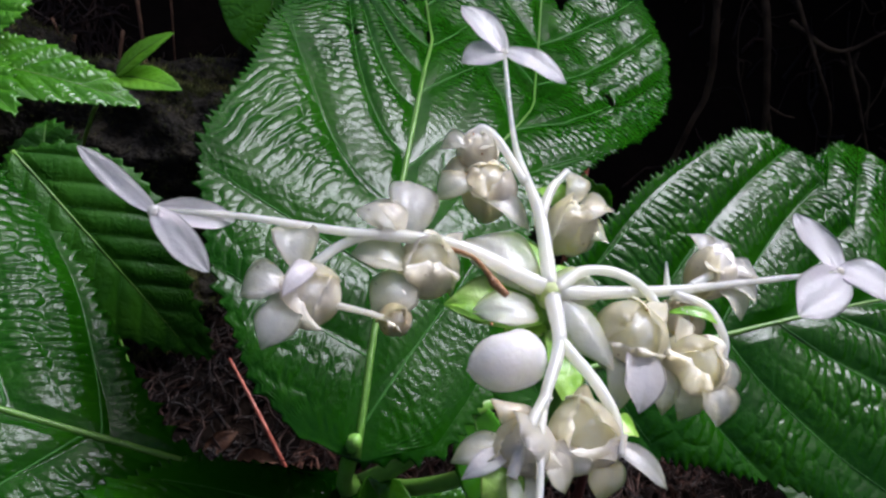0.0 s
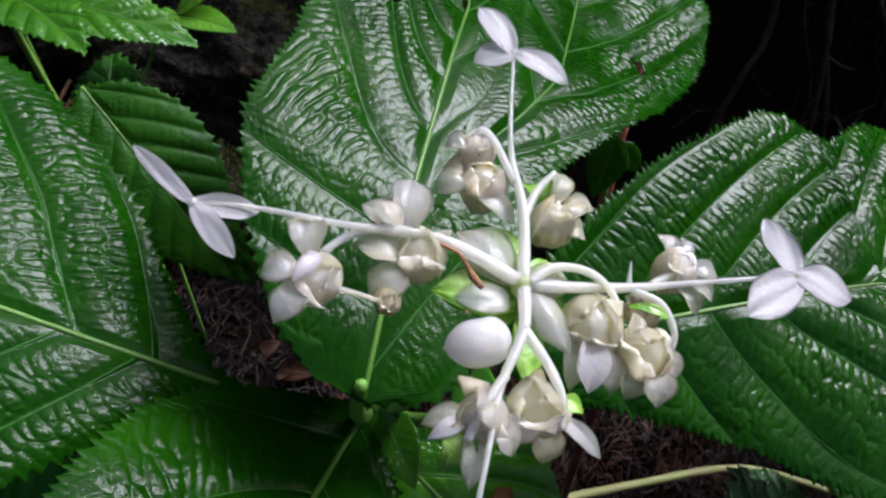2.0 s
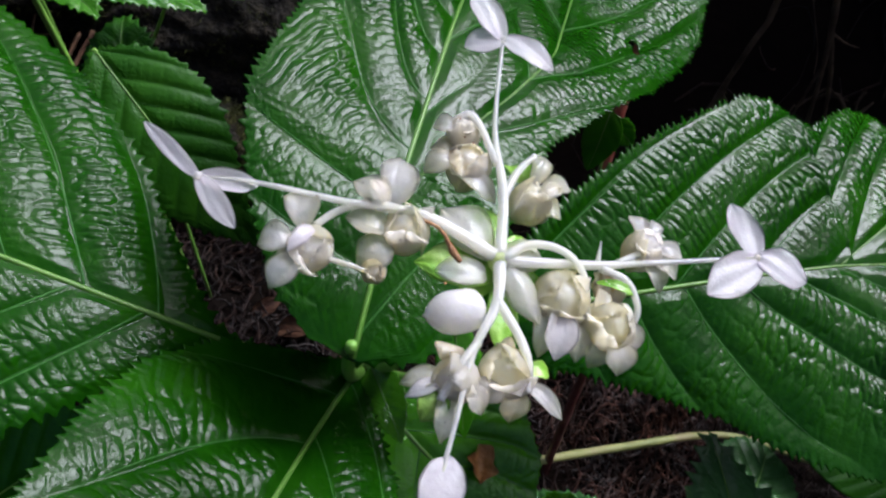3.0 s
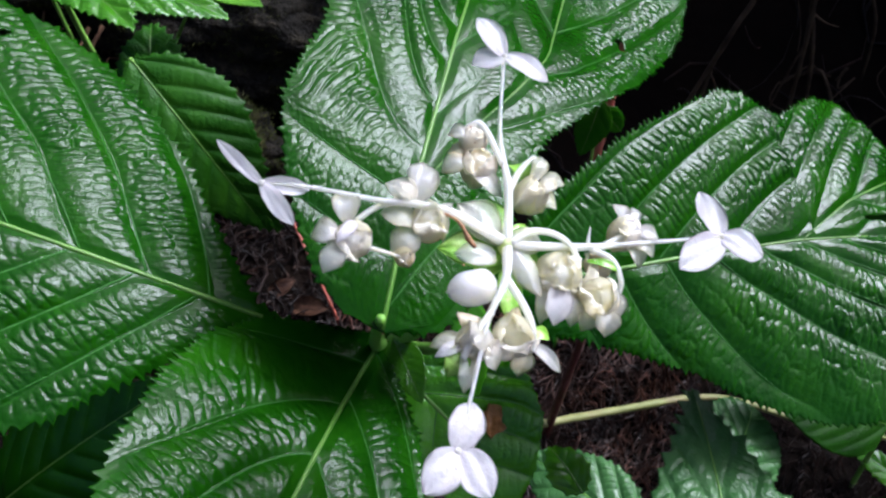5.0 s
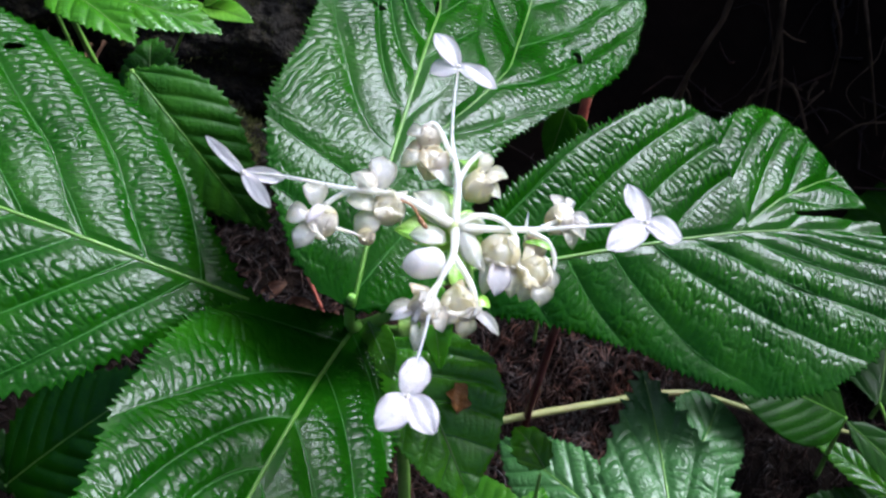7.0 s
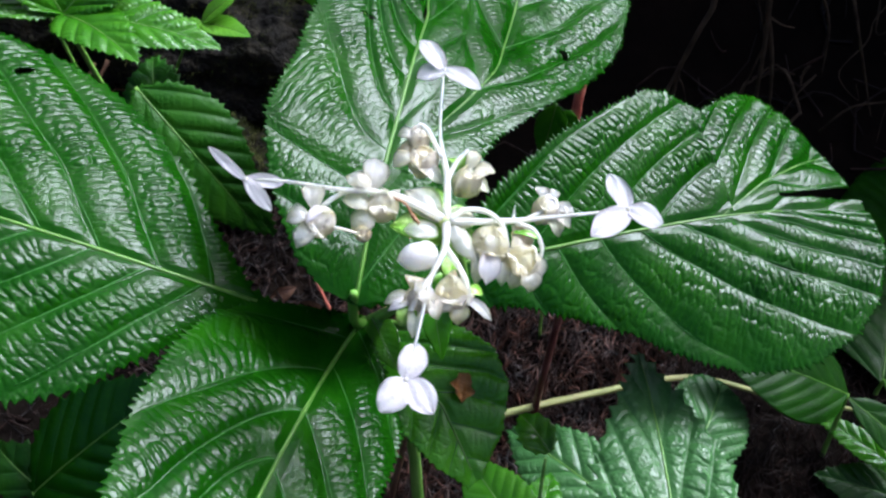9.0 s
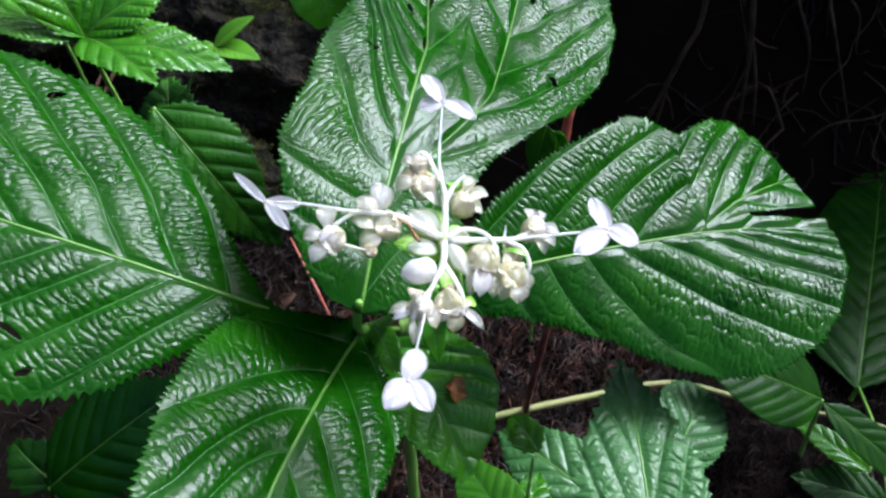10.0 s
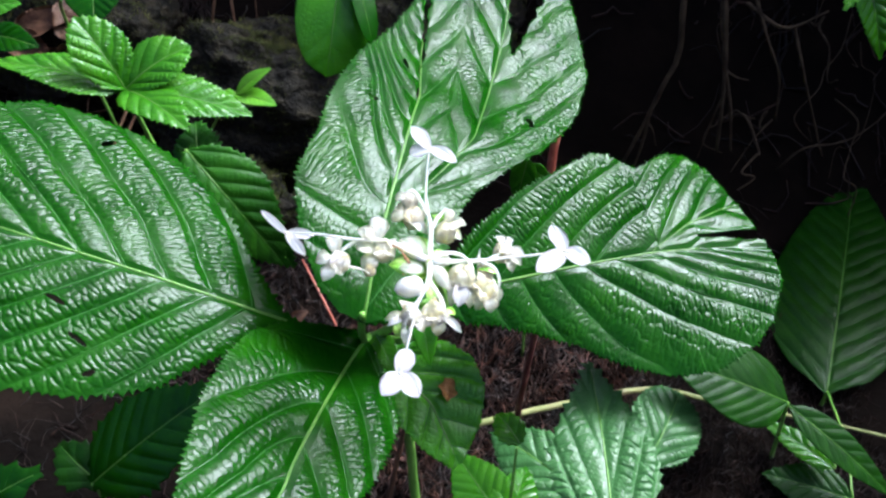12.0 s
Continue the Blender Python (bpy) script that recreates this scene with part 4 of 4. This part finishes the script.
shade = sprout("shade_plant", (-0.14, 0.30), "shaded plant with dark hanging green leaves")
part("stem", tube([shade.location, (-0.13, 0.275, 0.25), (-0.122, 0.254, 0.385)], [0.0018, 0.0016, 0.0012], 16, 8), STEM, shade)
for i, (b, tip, half, up) in enumerate([((-0.122, 0.254, 0.385), (-0.066, 0.226, 0.318), 26, (0.5, -0.75, 0.75)), ((-0.122, 0.256, 0.372), (-0.064, 0.236, 0.305), 18, (0.5, -0.6, 0.7)), ((-0.124, 0.265, 0.355), (-0.135, 0.30, 0.37), 15, (0.2, -0.8, 0.6))]):
    simple_leaf("leaf", shade, b, tip, half, LEAF_MID, up, 4, 0.08, seed=30 + i, n=150, m=34, veins=(12, 0.9, 0.9, 0.6, 3.6), teeth=(4.6, 2.2))
settle(shade)

bank_plant = sprout("round_leaved_plant", (-0.06, 0.50), "plant with smooth rounded glossy green leaves hanging from a bank")
part("stem", tube([bank_plant.location, (-0.060, 0.46, 0.40), (-0.052, 0.43, 0.435), (-0.050, 0.406, 0.440)], [0.002, 0.0018, 0.0014, 0.0012], 20, 8), STEM, bank_plant)
simple_leaf("leaf", bank_plant, (-0.050, 0.405, 0.440), (-0.059, 0.352, 0.372), 27, LEAF_BRIGHTENED, (0.35, -0.25, 1), 5, 0.03, shape="round", seed=40, n=110, m=32, veins=(16, 0.9, 0.3, 0.05, 6.0), teeth=(6, 0.2))
simple_leaf("leaf", bank_plant, (-0.048, 0.408, 0.439), (-0.027, 0.364, 0.391), 9, LEAF, (0.5, -0.3, 0.8), 3, 0.03, shape="round", seed=41, n=90, m=20, veins=(16, 0.9, 0.2, 0.03, 6.0), teeth=(6, 0.2))
settle(bank_plant)

crinkled = sprout("crinkled_plant", (0.17, 0.16), "plant with pale crinkled coarsely toothed leaves")
part("stem", tube([crinkled.location, (0.168, 0.110, 0.19), (0.133, 0.069, 0.325)], [0.002, 0.0018, 0.0015], 16, 8), STEM, crinkled)
for i, (b, tip, half, up, mat) in enumerate([((0.133, 0.069, 0.325), (0.123, 0.168, 0.320), 27, (0.04, -0.05, 1), LEAF_PALE), ((0.187, 0.214, 0.128), (0.218, 0.284, 0.122), 29, (0.35, 0.05, 1), LEAF_PALE), ((0.130, 0.160, 0.178), (0.068, 0.205, 0.170), 26, (0.05, -0.1, 1), LEAF_PALE)]):
    simple_leaf("leaf", crinkled, b, tip, half, mat, up, 6, 0.06, shape=("lance", "round", "ovate")[i], seed=50 + i, n=280, m=64, veins=(34, 3.0, 0.7, 2.4, 5.6) if i == 0 else (14, 1.0, 1.2, 1.1, 4.2), teeth=(7.0, 3.6) if i == 0 else (5.0, 1.8), width=0.7)
part("petiole", tube([(0.168, 0.13, 0.15), (0.178, 0.175, 0.132), (0.187, 0.214, 0.128)], [0.0014, 0.0012, 0.001], 12, 6), STEM, crinkled)
part("petiole", tube([(0.165, 0.14, 0.17), (0.15, 0.15, 0.178), (0.130, 0.160, 0.178)], [0.0014, 0.0012, 0.001], 12, 6), STEM, crinkled)
settle(crinkled)

low = sprout("low_plant", (0.075, 0.10), "low bright green plant below the larger leaves")
part("stem", tube([low.location, (0.078, 0.105, 0.14), (0.08, 0.12, 0.19)], [0.0018, 0.0016, 0.0013], 14, 8), STEM, low)
for i, (b, tip, half, up, mat) in enumerate([((0.085, 0.118, 0.20), (0.045, 0.172, 0.195), 20, (0, -0.2, 1), LEAF_FRESH), ((0.08, 0.105, 0.205), (0.094, 0.168, 0.192), 17, (0, -0.3, 1), LEAF_FRESH), ((0.088, 0.140, 0.272), (0.073, 0.160, 0.270), 9, (0, -0.2, 1), LEAF_FRESH)]):
    simple_leaf("leaf", low, b, tip, half, mat, up, 4, 0.1, seed=60 + i, n=100, m=22, veins=(9, 0.9, 0.6, 0.2, 3.0), teeth=(5.0, 1.2))
part("petiole", tube([(0.08, 0.118, 0.185), (0.084, 0.122, 0.23), (0.086, 0.137, 0.272)], [0.0011, 0.0009, 0.0008], 12, 6), STEM, low)
settle(low)

tall = sprout("broad_leaved_plant", (0.372, 0.345), "plant with broad leaves, most coloured dark for shade")
part("stem", tube([tall.location, (0.372, 0.347, 0.03), (0.370, 0.345, 0.05)], [0.002, 0.0018, 0.0016], 10, 8), STEM, tall)
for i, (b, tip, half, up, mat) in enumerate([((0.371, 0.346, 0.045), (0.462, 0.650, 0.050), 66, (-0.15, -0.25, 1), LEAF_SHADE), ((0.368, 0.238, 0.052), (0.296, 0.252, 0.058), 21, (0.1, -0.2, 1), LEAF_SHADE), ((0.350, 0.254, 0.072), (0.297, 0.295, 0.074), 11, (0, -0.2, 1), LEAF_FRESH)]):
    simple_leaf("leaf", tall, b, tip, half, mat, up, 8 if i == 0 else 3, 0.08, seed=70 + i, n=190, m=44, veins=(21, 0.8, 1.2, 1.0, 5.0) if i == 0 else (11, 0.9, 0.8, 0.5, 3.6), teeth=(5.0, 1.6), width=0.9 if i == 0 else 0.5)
part("petiole", tube([(0.370, 0.345, 0.05), (0.372, 0.29, 0.055), (0.368, 0.238, 0.052)], [0.0014, 0.0012, 0.001], 14, 6), STEM, tall)
part("petiole", tube([(0.370, 0.345, 0.05), (0.366, 0.29, 0.066), (0.350, 0.254, 0.072)], [0.0014, 0.0012, 0.001], 14, 6), STEM, tall)
settle(tall)

hanging = thing("hanging_plant", (0.36, 0.70, 0.57), "toothed green leaves hanging from the bank above", "plant")
part("stem", tube([(0.36, 0.74, 0.60), (0.34, 0.60, 0.53), (0.302, 0.452, 0.415)], [0.002, 0.0016, 0.0012], 18, 8), STEM, hanging)
for i, (tip, half) in enumerate([((0.328, 0.424, 0.355), 13), ((0.288, 0.415, 0.398), 9), ((0.345, 0.45, 0.39), 12)]):
    simple_leaf("leaf", hanging, (0.303, 0.452, 0.413), tip, half, LEAF_FRESH, (0.1, -0.6, 0.8), 4, 0.1, seed=100 + i, n=110, m=24, veins=(9, 0.9, 0.8, 0.3, 3.0), teeth=(4.0, 1.2))
settle(hanging)

under = sprout("under_plant", (0.31, 0.275), "plant with smooth pointed leaves, darkened for the shade of the big leaf")
part("stem", tube([under.location, (0.308, 0.28, 0.08), (0.305, 0.284, 0.12)], [0.0018, 0.0016, 0.0013], 12, 8), STEM, under)
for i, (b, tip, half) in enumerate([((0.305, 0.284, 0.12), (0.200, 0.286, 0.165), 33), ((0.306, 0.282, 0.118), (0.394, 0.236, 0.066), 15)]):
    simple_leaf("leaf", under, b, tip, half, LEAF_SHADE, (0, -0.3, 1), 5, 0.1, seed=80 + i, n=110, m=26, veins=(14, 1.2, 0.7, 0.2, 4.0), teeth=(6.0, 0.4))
settle(under)

rear = sprout("bank_plant", (-0.40, 0.60), "small green leaves growing on the bank among dead leaves")
part("stem", tube([rear.location, (-0.395, 0.58, 0.26), (-0.38, 0.565, 0.30)], [0.002, 0.0018, 0.0013], 12, 8), STEM, rear)
for i, (b, tip, half, mat) in enumerate([((-0.475, 0.535, 0.30), (-0.415, 0.553, 0.30), 18, LEAF_FRESH), ((-0.357, 0.600, 0.31), (-0.345, 0.548, 0.28), 30, LEAF), ((-0.46, 0.545, 0.27), (-0.405, 0.537, 0.262), 16, LEAF)]):
    simple_leaf("leaf", rear, b, tip, half, mat, (0.1, -0.6, 1), 4, 0.1, seed=110 + i, n=90, m=22, veins=(10, 0.9, 0.7, 0.3, 3.0), teeth=(4.0, 1.0))
settle(rear)

side_plant = sprout("forest_floor_plant", (-0.20, 0.13), "green toothed plant on the forest floor, two leaves darkened for shade")
part("stem", tube([side_plant.location, (-0.197, 0.126, 0.15), (-0.194, 0.124, 0.2)], [0.0018, 0.0016, 0.0013], 12, 8), STEM, side_plant)
# two leaves in full leaf colour, two in the greens darkened for shade
for i, (b, tip, half, mat) in enumerate([((-0.194, 0.124, 0.20), (-0.112, 0.176, 0.248), 32, LEAF), ((-0.197, 0.130, 0.19), (-0.230, 0.150, 0.20), 15, LEAF_SHADE), ((-0.25, 0.088, 0.222), (-0.208, 0.110, 0.24), 17, LEAF), ((-0.20, 0.14, 0.17), (-0.196, 0.20, 0.175), 18, LEAF_DEEP_SHADE)]):
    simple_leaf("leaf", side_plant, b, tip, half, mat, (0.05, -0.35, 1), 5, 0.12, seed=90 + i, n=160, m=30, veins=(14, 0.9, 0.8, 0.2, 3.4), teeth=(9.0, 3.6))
settle(side_plant)


sapling = sprout("small_sapling", (0.088, 0.335), "small fresh green leaf on a thin stalk beside a red stem")
part("stem", tube([sapling.location, (0.087, 0.328, 0.20), (0.082, 0.312, 0.342)], [0.0012, 0.001, 0.0008], 18, 6), STEM, sapling)
simple_leaf("leaf", sapling, (0.082, 0.312, 0.342), (0.076, 0.302, 0.313), 9, LEAF_FRESH, (0.1, -0.9, 0.5), 2, 0.08, seed=120, n=60, m=16, veins=(7, 0.9, 0.4, 0.2, 2.4), teeth=(3.0, 0.6), width=0.35)
simple_leaf("leaf", sapling, (0.083, 0.314, 0.335), (0.096, 0.318, 0.318), 6, LEAF_FRESH, (0.1, -0.9, 0.5), 2, 0.08, seed=121, n=50, m=12, veins=(6, 0.9, 0.3, 0.2, 2.4), teeth=(3.0, 0.6), width=0.3)
settle(sapling)


# ---- twigs, roots, stone and litter ----
def lying(name, pts, radii, mat, label, category, n=30, seg=9, lumps=0.12, seed=0, group=""):
    ob = part(name, tube(pts, radii, n, seg, lumps, seed), mat)
    return tagged(ob, label, category, group)


def floor_z(x, y):
    return float(height(np.array([x]), np.array([y]))[0])


lying("twig", [(0.020, 0.235, 0.108), (0.131, 0.280, 0.100), (0.206, 0.310, 0.085), (0.271, 0.307, 0.073), (0.352, 0.315, 0.048), (0.437, 0.314, 0.027)], [0.0030, 0.0028, 0.0024, 0.0022, 0.0018, 0.0015], TWIG, "long yellow green twig lying over the litter", "twig", 50)
lying("dry_stick", [(-0.006, 0.075, floor_z(-0.006, 0.075) - 0.003), (0.006, 0.118, 0.20), (0.020, 0.150, 0.275)], [0.0022, 0.0018, 0.0013], DRY, "dark dry stick leaning beside the green stem", "stick")
lying("red_stem", [(0.085, 0.262, floor_z(0.085, 0.262) - 0.005), (0.089, 0.262, 0.14), (0.096, 0.272, 0.21), (0.10, 0.28, 0.26)], [0.003, 0.0026, 0.0024, 0.0022], MAROON_STEM, "upright dark maroon stem among litter", "plant stem", group="red stems")
lying("red_stem", [(0.098, 0.44, floor_z(0.098, 0.44) - 0.005), (0.102, 0.445, 0.2), (0.107, 0.462, 0.26), (0.112, 0.475, 0.32)], [0.0042, 0.004, 0.0037, 0.0034], RED_STEM, "upright reddish brown stem", "plant stem", group="red stems")
lying("red_stem", [(-0.075, 0.33, floor_z(-0.075, 0.33) - 0.003), (-0.10, 0.36, 0.115), (-0.128, 0.40, 0.125)], [0.0014, 0.0013, 0.001], RED_STEM, "thin pinkish dry stem lying on soil", "plant stem", group="red stems")

ROOT = "branching brown root hanging in the shaded hollow"
for i, (pts, r) in enumerate([
        ([(0.222, 0.66, 0.32), (0.225, 0.635, 0.269), (0.229, 0.63, 0.218), (0.216, 0.622, 0.177), (0.205, 0.62, 0.132), (0.184, 0.615, 0.062)], 0.0036),
        ([(0.210, 0.622, 0.155), (0.208, 0.62, 0.109), (0.200, 0.615, 0.060)], 0.0024), ([(0.207, 0.621, 0.140), (0.216, 0.62, 0.129), (0.224, 0.622, 0.105)], 0.0014),
        ([(0.222, 0.628, 0.195), (0.212, 0.63, 0.150), (0.196, 0.63, 0.085)], 0.0016),
        ([(0.255, 0.67, 0.32), (0.265, 0.635, 0.270), (0.276, 0.625, 0.214), (0.282, 0.62, 0.173), (0.290, 0.618, 0.105)], 0.0036),
        ([(0.278, 0.624, 0.205), (0.293, 0.62, 0.159), (0.305, 0.618, 0.106)], 0.0026), ([(0.276, 0.625, 0.208), (0.290, 0.622, 0.200), (0.304, 0.625, 0.195)], 0.0012),
        ([(0.282, 0.622, 0.180), (0.276, 0.62, 0.140), (0.272, 0.622, 0.090)], 0.0014),
        ([(0.366, 0.63, 0.072), (0.382, 0.622, 0.110), (0.414, 0.62, 0.122), (0.436, 0.62, 0.140), (0.470, 0.63, 0.185)], 0.0014),
        ([(0.288, 0.66, 0.29), (0.315, 0.635, 0.235), (0.335, 0.63, 0.196), (0.346, 0.63, 0.140)], 0.0020), ([(0.340, 0.65, 0.245), (0.366, 0.63, 0.184), (0.408, 0.63, 0.095)], 0.0018),
        ([(0.288, 0.650, 0.268), (0.328, 0.64, 0.248), (0.368, 0.65, 0.262)], 0.0022)]):
    lying("root", pts, [r, r * 0.75, r * 0.45], BARK, ROOT, "root", 26, 7, 0.25, i, "bank roots")

rng = random.Random(5)
for i in range(30):
    x, y = rng.uniform(0.30, 0.62), rng.uniform(0.66, 0.95)
    pts = [(x, y, floor_z(x, y) + rng.uniform(-0.01, 0.05))]
    for j in range(6):
        x, y = x + rng.uniform(-0.022, 0.022), y - rng.uniform(0.0, 0.03)
        pts.append((x, y, floor_z(x, y) + rng.uniform(0.0, 0.035)))
    r = rng.uniform(0.0005, 0.0018)
    lying("root", pts, [r, r * 0.8, r * 0.5], BARK, "thin dark root hanging over the shaded bank", "root", 30, 6, 0.3, 40 + i, "bank roots")


for i in range(14):
    x = rng.uniform(-0.46, -0.22)
    y = rng.uniform(0.60, 0.80)
    pts = [(x, y, floor_z(x, y) + rng.uniform(0.05, 0.12))]
    for j in range(3):
        x, y = x + rng.uniform(-0.02, 0.02), y - rng.uniform(0.01, 0.05)
        pts.append((x, y, floor_z(x, y) + rng.uniform(0.004, 0.05)))
    r = rng.uniform(0.0008, 0.0028)
    lying("dead_stalk", pts, [r, r * 0.8, r * 0.6], DRY, "dry brown stalk leaning on the mossy bank", "dead stalk", 20, 6, 0.2, 200 + i, "dead stalks")


def stone_mesh(c, size, seed):
    n, m = 64, 96
    verts, faces = [], []
    for i in range(n + 1):
        th = math.pi * i / n
        for j in range(m):
            ph = 2 * math.pi * j / m
            d = np.array([math.sin(th) * math.cos(ph), math.sin(th) * math.sin(ph), math.cos(th)])
            v = Vector(d * 1.6 + seed)
            r = 1 + 0.30 * noise.noise(v) + 0.14 * noise.noise(v * 3.1) + 0.06 * noise.noise(v * 9) + 0.03 * noise.noise(v * 24) + 0.015 * noise.noise(v * 60)
            verts.append(np.array(c) + d * r * np.array(size))
    for i in range(n):
        for j in range(m):
            q = (j + 1) % m
            faces.append((i * m + j, (i + 1) * m + j, (i + 1) * m + q, i * m + q))
    return mesh_of("stone", verts, faces)


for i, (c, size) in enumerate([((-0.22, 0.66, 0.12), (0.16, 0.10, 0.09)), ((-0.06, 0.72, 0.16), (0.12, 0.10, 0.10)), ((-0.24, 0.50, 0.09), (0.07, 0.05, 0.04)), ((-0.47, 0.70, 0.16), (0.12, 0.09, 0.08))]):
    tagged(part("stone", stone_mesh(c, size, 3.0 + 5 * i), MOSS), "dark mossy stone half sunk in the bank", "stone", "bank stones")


def moss(count, seed):
    """Short moss blades and lichen crumbs in tufts over the tops of the stones."""
    rr = random.Random(seed)
    verts, faces = [], []
    for ob in [o for o in bpy.data.objects if o.name.split(".")[0] == "stone"]:
        tops = [v for v in ob.data.vertices if v.normal.z > 0.15 or v.normal.y < -0.3]
        for _ in range(count):
            v = rr.choice(tops)
            if noise.noise(v.co * 38) < -0.1:
                continue
            for _ in range(4):
                p = np.array(v.co) + np.array([rr.uniform(-1, 1), rr.uniform(-1, 1), rr.uniform(-0.3, 0.3)]) * 0.004
                d = np.array(v.normal) + np.array([rr.uniform(-1, 1), rr.uniform(-1, 1), rr.uniform(-0.2, 0.8)]) * 0.8
                d = d / np.linalg.norm(d) * rr.uniform(0.002, 0.006)
                side = np.cross(d, (0.3, 0.5, 0.8))
                side = side / (np.linalg.norm(side) + 1e-9) * rr.uniform(0.0003, 0.0009)
                k0 = len(verts)
                verts += [p - side, p + side, p + np.cross(side, d) * 60, p + d]
                faces += [(k0, k0 + 1, k0 + 3), (k0 + 1, k0 + 2, k0 + 3), (k0 + 2, k0, k0 + 3)]
    return mesh_of("moss", verts, faces)


tagged(part("moss", moss(5200, 21), MOSS_BLADE), "short olive moss growing on dark stones", "moss", kind="stuff")


def litter(count, area, seed, length, thick):
    """Dead needles, rootlets and shreds strewn over a stretch of floor, as one sheet of bits."""
    rr = random.Random(seed)
    verts, faces = [], []
    for _ in range(count):
        x, y = rr.uniform(area[0], area[1]), rr.uniform(area[2], area[3])
        w = rr.uniform(0, math.pi)
        L = rr.uniform(*length)
        bend, r = rr.uniform(-1.6, 1.6), rr.uniform(*thick)
        tilt = rr.uniform(0, 0.012)
        base = len(verts)
        for i in range(5):
            f = i / 4
            a = w + bend * f
            px, py = x + math.cos(a) * L * (f - 0.5), y + math.sin(a) * L * (f - 0.5)
            px, py = px + rr.uniform(-1, 1) * L * 0.07, py + rr.uniform(-1, 1) * L * 0.07
            pz = tilt * f + r + rr.uniform(0, 0.1) * L
            rad = r * (1 - 0.6 * f)
            s, c = math.sin(a) * rad, math.cos(a) * rad
            verts += [(px - s, py + c, pz - rad * 0.4), (px + s, py - c, pz - rad * 0.4), (px, py, pz + rad)]
        for i in range(4):
            for kk in range(3):
                q = (kk + 1) % 3
                faces.append((base + i * 3 + kk, base + i * 3 + q, base + (i + 1) * 3 + q, base + (i + 1) * 3 + kk))
    v = np.array(verts)
    v[:, 2] += height(v[:, 0], v[:, 1])
    return mesh_of("litter", v, faces)


# only the first patch has the full litter colour; the rest are darkened for shade
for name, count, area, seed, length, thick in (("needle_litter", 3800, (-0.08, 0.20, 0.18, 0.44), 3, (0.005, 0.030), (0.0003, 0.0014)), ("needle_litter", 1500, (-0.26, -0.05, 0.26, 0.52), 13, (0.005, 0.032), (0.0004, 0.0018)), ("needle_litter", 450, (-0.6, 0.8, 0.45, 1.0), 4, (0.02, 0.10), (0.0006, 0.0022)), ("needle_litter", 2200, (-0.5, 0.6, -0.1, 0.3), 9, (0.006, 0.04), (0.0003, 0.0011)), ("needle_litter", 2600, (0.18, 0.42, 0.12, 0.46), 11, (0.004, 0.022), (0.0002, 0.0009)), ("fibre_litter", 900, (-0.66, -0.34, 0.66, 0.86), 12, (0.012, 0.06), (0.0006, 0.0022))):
    tagged(part(name, litter(count, area, seed, length, thick), LITTER if seed == 3 else LITTER_SHADED), "reddish brown needles and rootlets strewn on soil", "leaf litter", kind="stuff")


def dead_leaf(at, size, turn, i):
    a = np.array(at)
    d = np.array([math.cos(turn), math.sin(turn), 0.15]) * size
    me = petal_mesh(a - d / 2, a + d / 2, size * 280, (0.2 * math.sin(turn), -0.3, 1), 0.5, size * 90, 0.8, 0.5, curl=size * 120)
    return tagged(part("dead_leaf", me, DEAD), "curled brown dead leaf on the soil", "dead leaf", "dead leaves")


for i, (x, y, size) in enumerate([(-0.10, 0.34, 0.03), (-0.13, 0.36, 0.025), (0.02, 0.30, 0.02), (-0.30, 0.58, 0.04), (0.35, 0.30, 0.025)]):
    dead_leaf((x, y, floor_z(x, y) + 0.008), size, 0.7 * i, i)
for i, (x, y, z, size) in enumerate([(-0.455, 0.628, 0.222, 0.075), (-0.425, 0.645, 0.228, 0.07), (-0.475, 0.605, 0.210, 0.065), (-0.40, 0.625, 0.214, 0.05), (-0.44, 0.60, 0.205, 0.05)]):
    dead_leaf((x, y, z), size, 1.1 * i + 0.4, i)
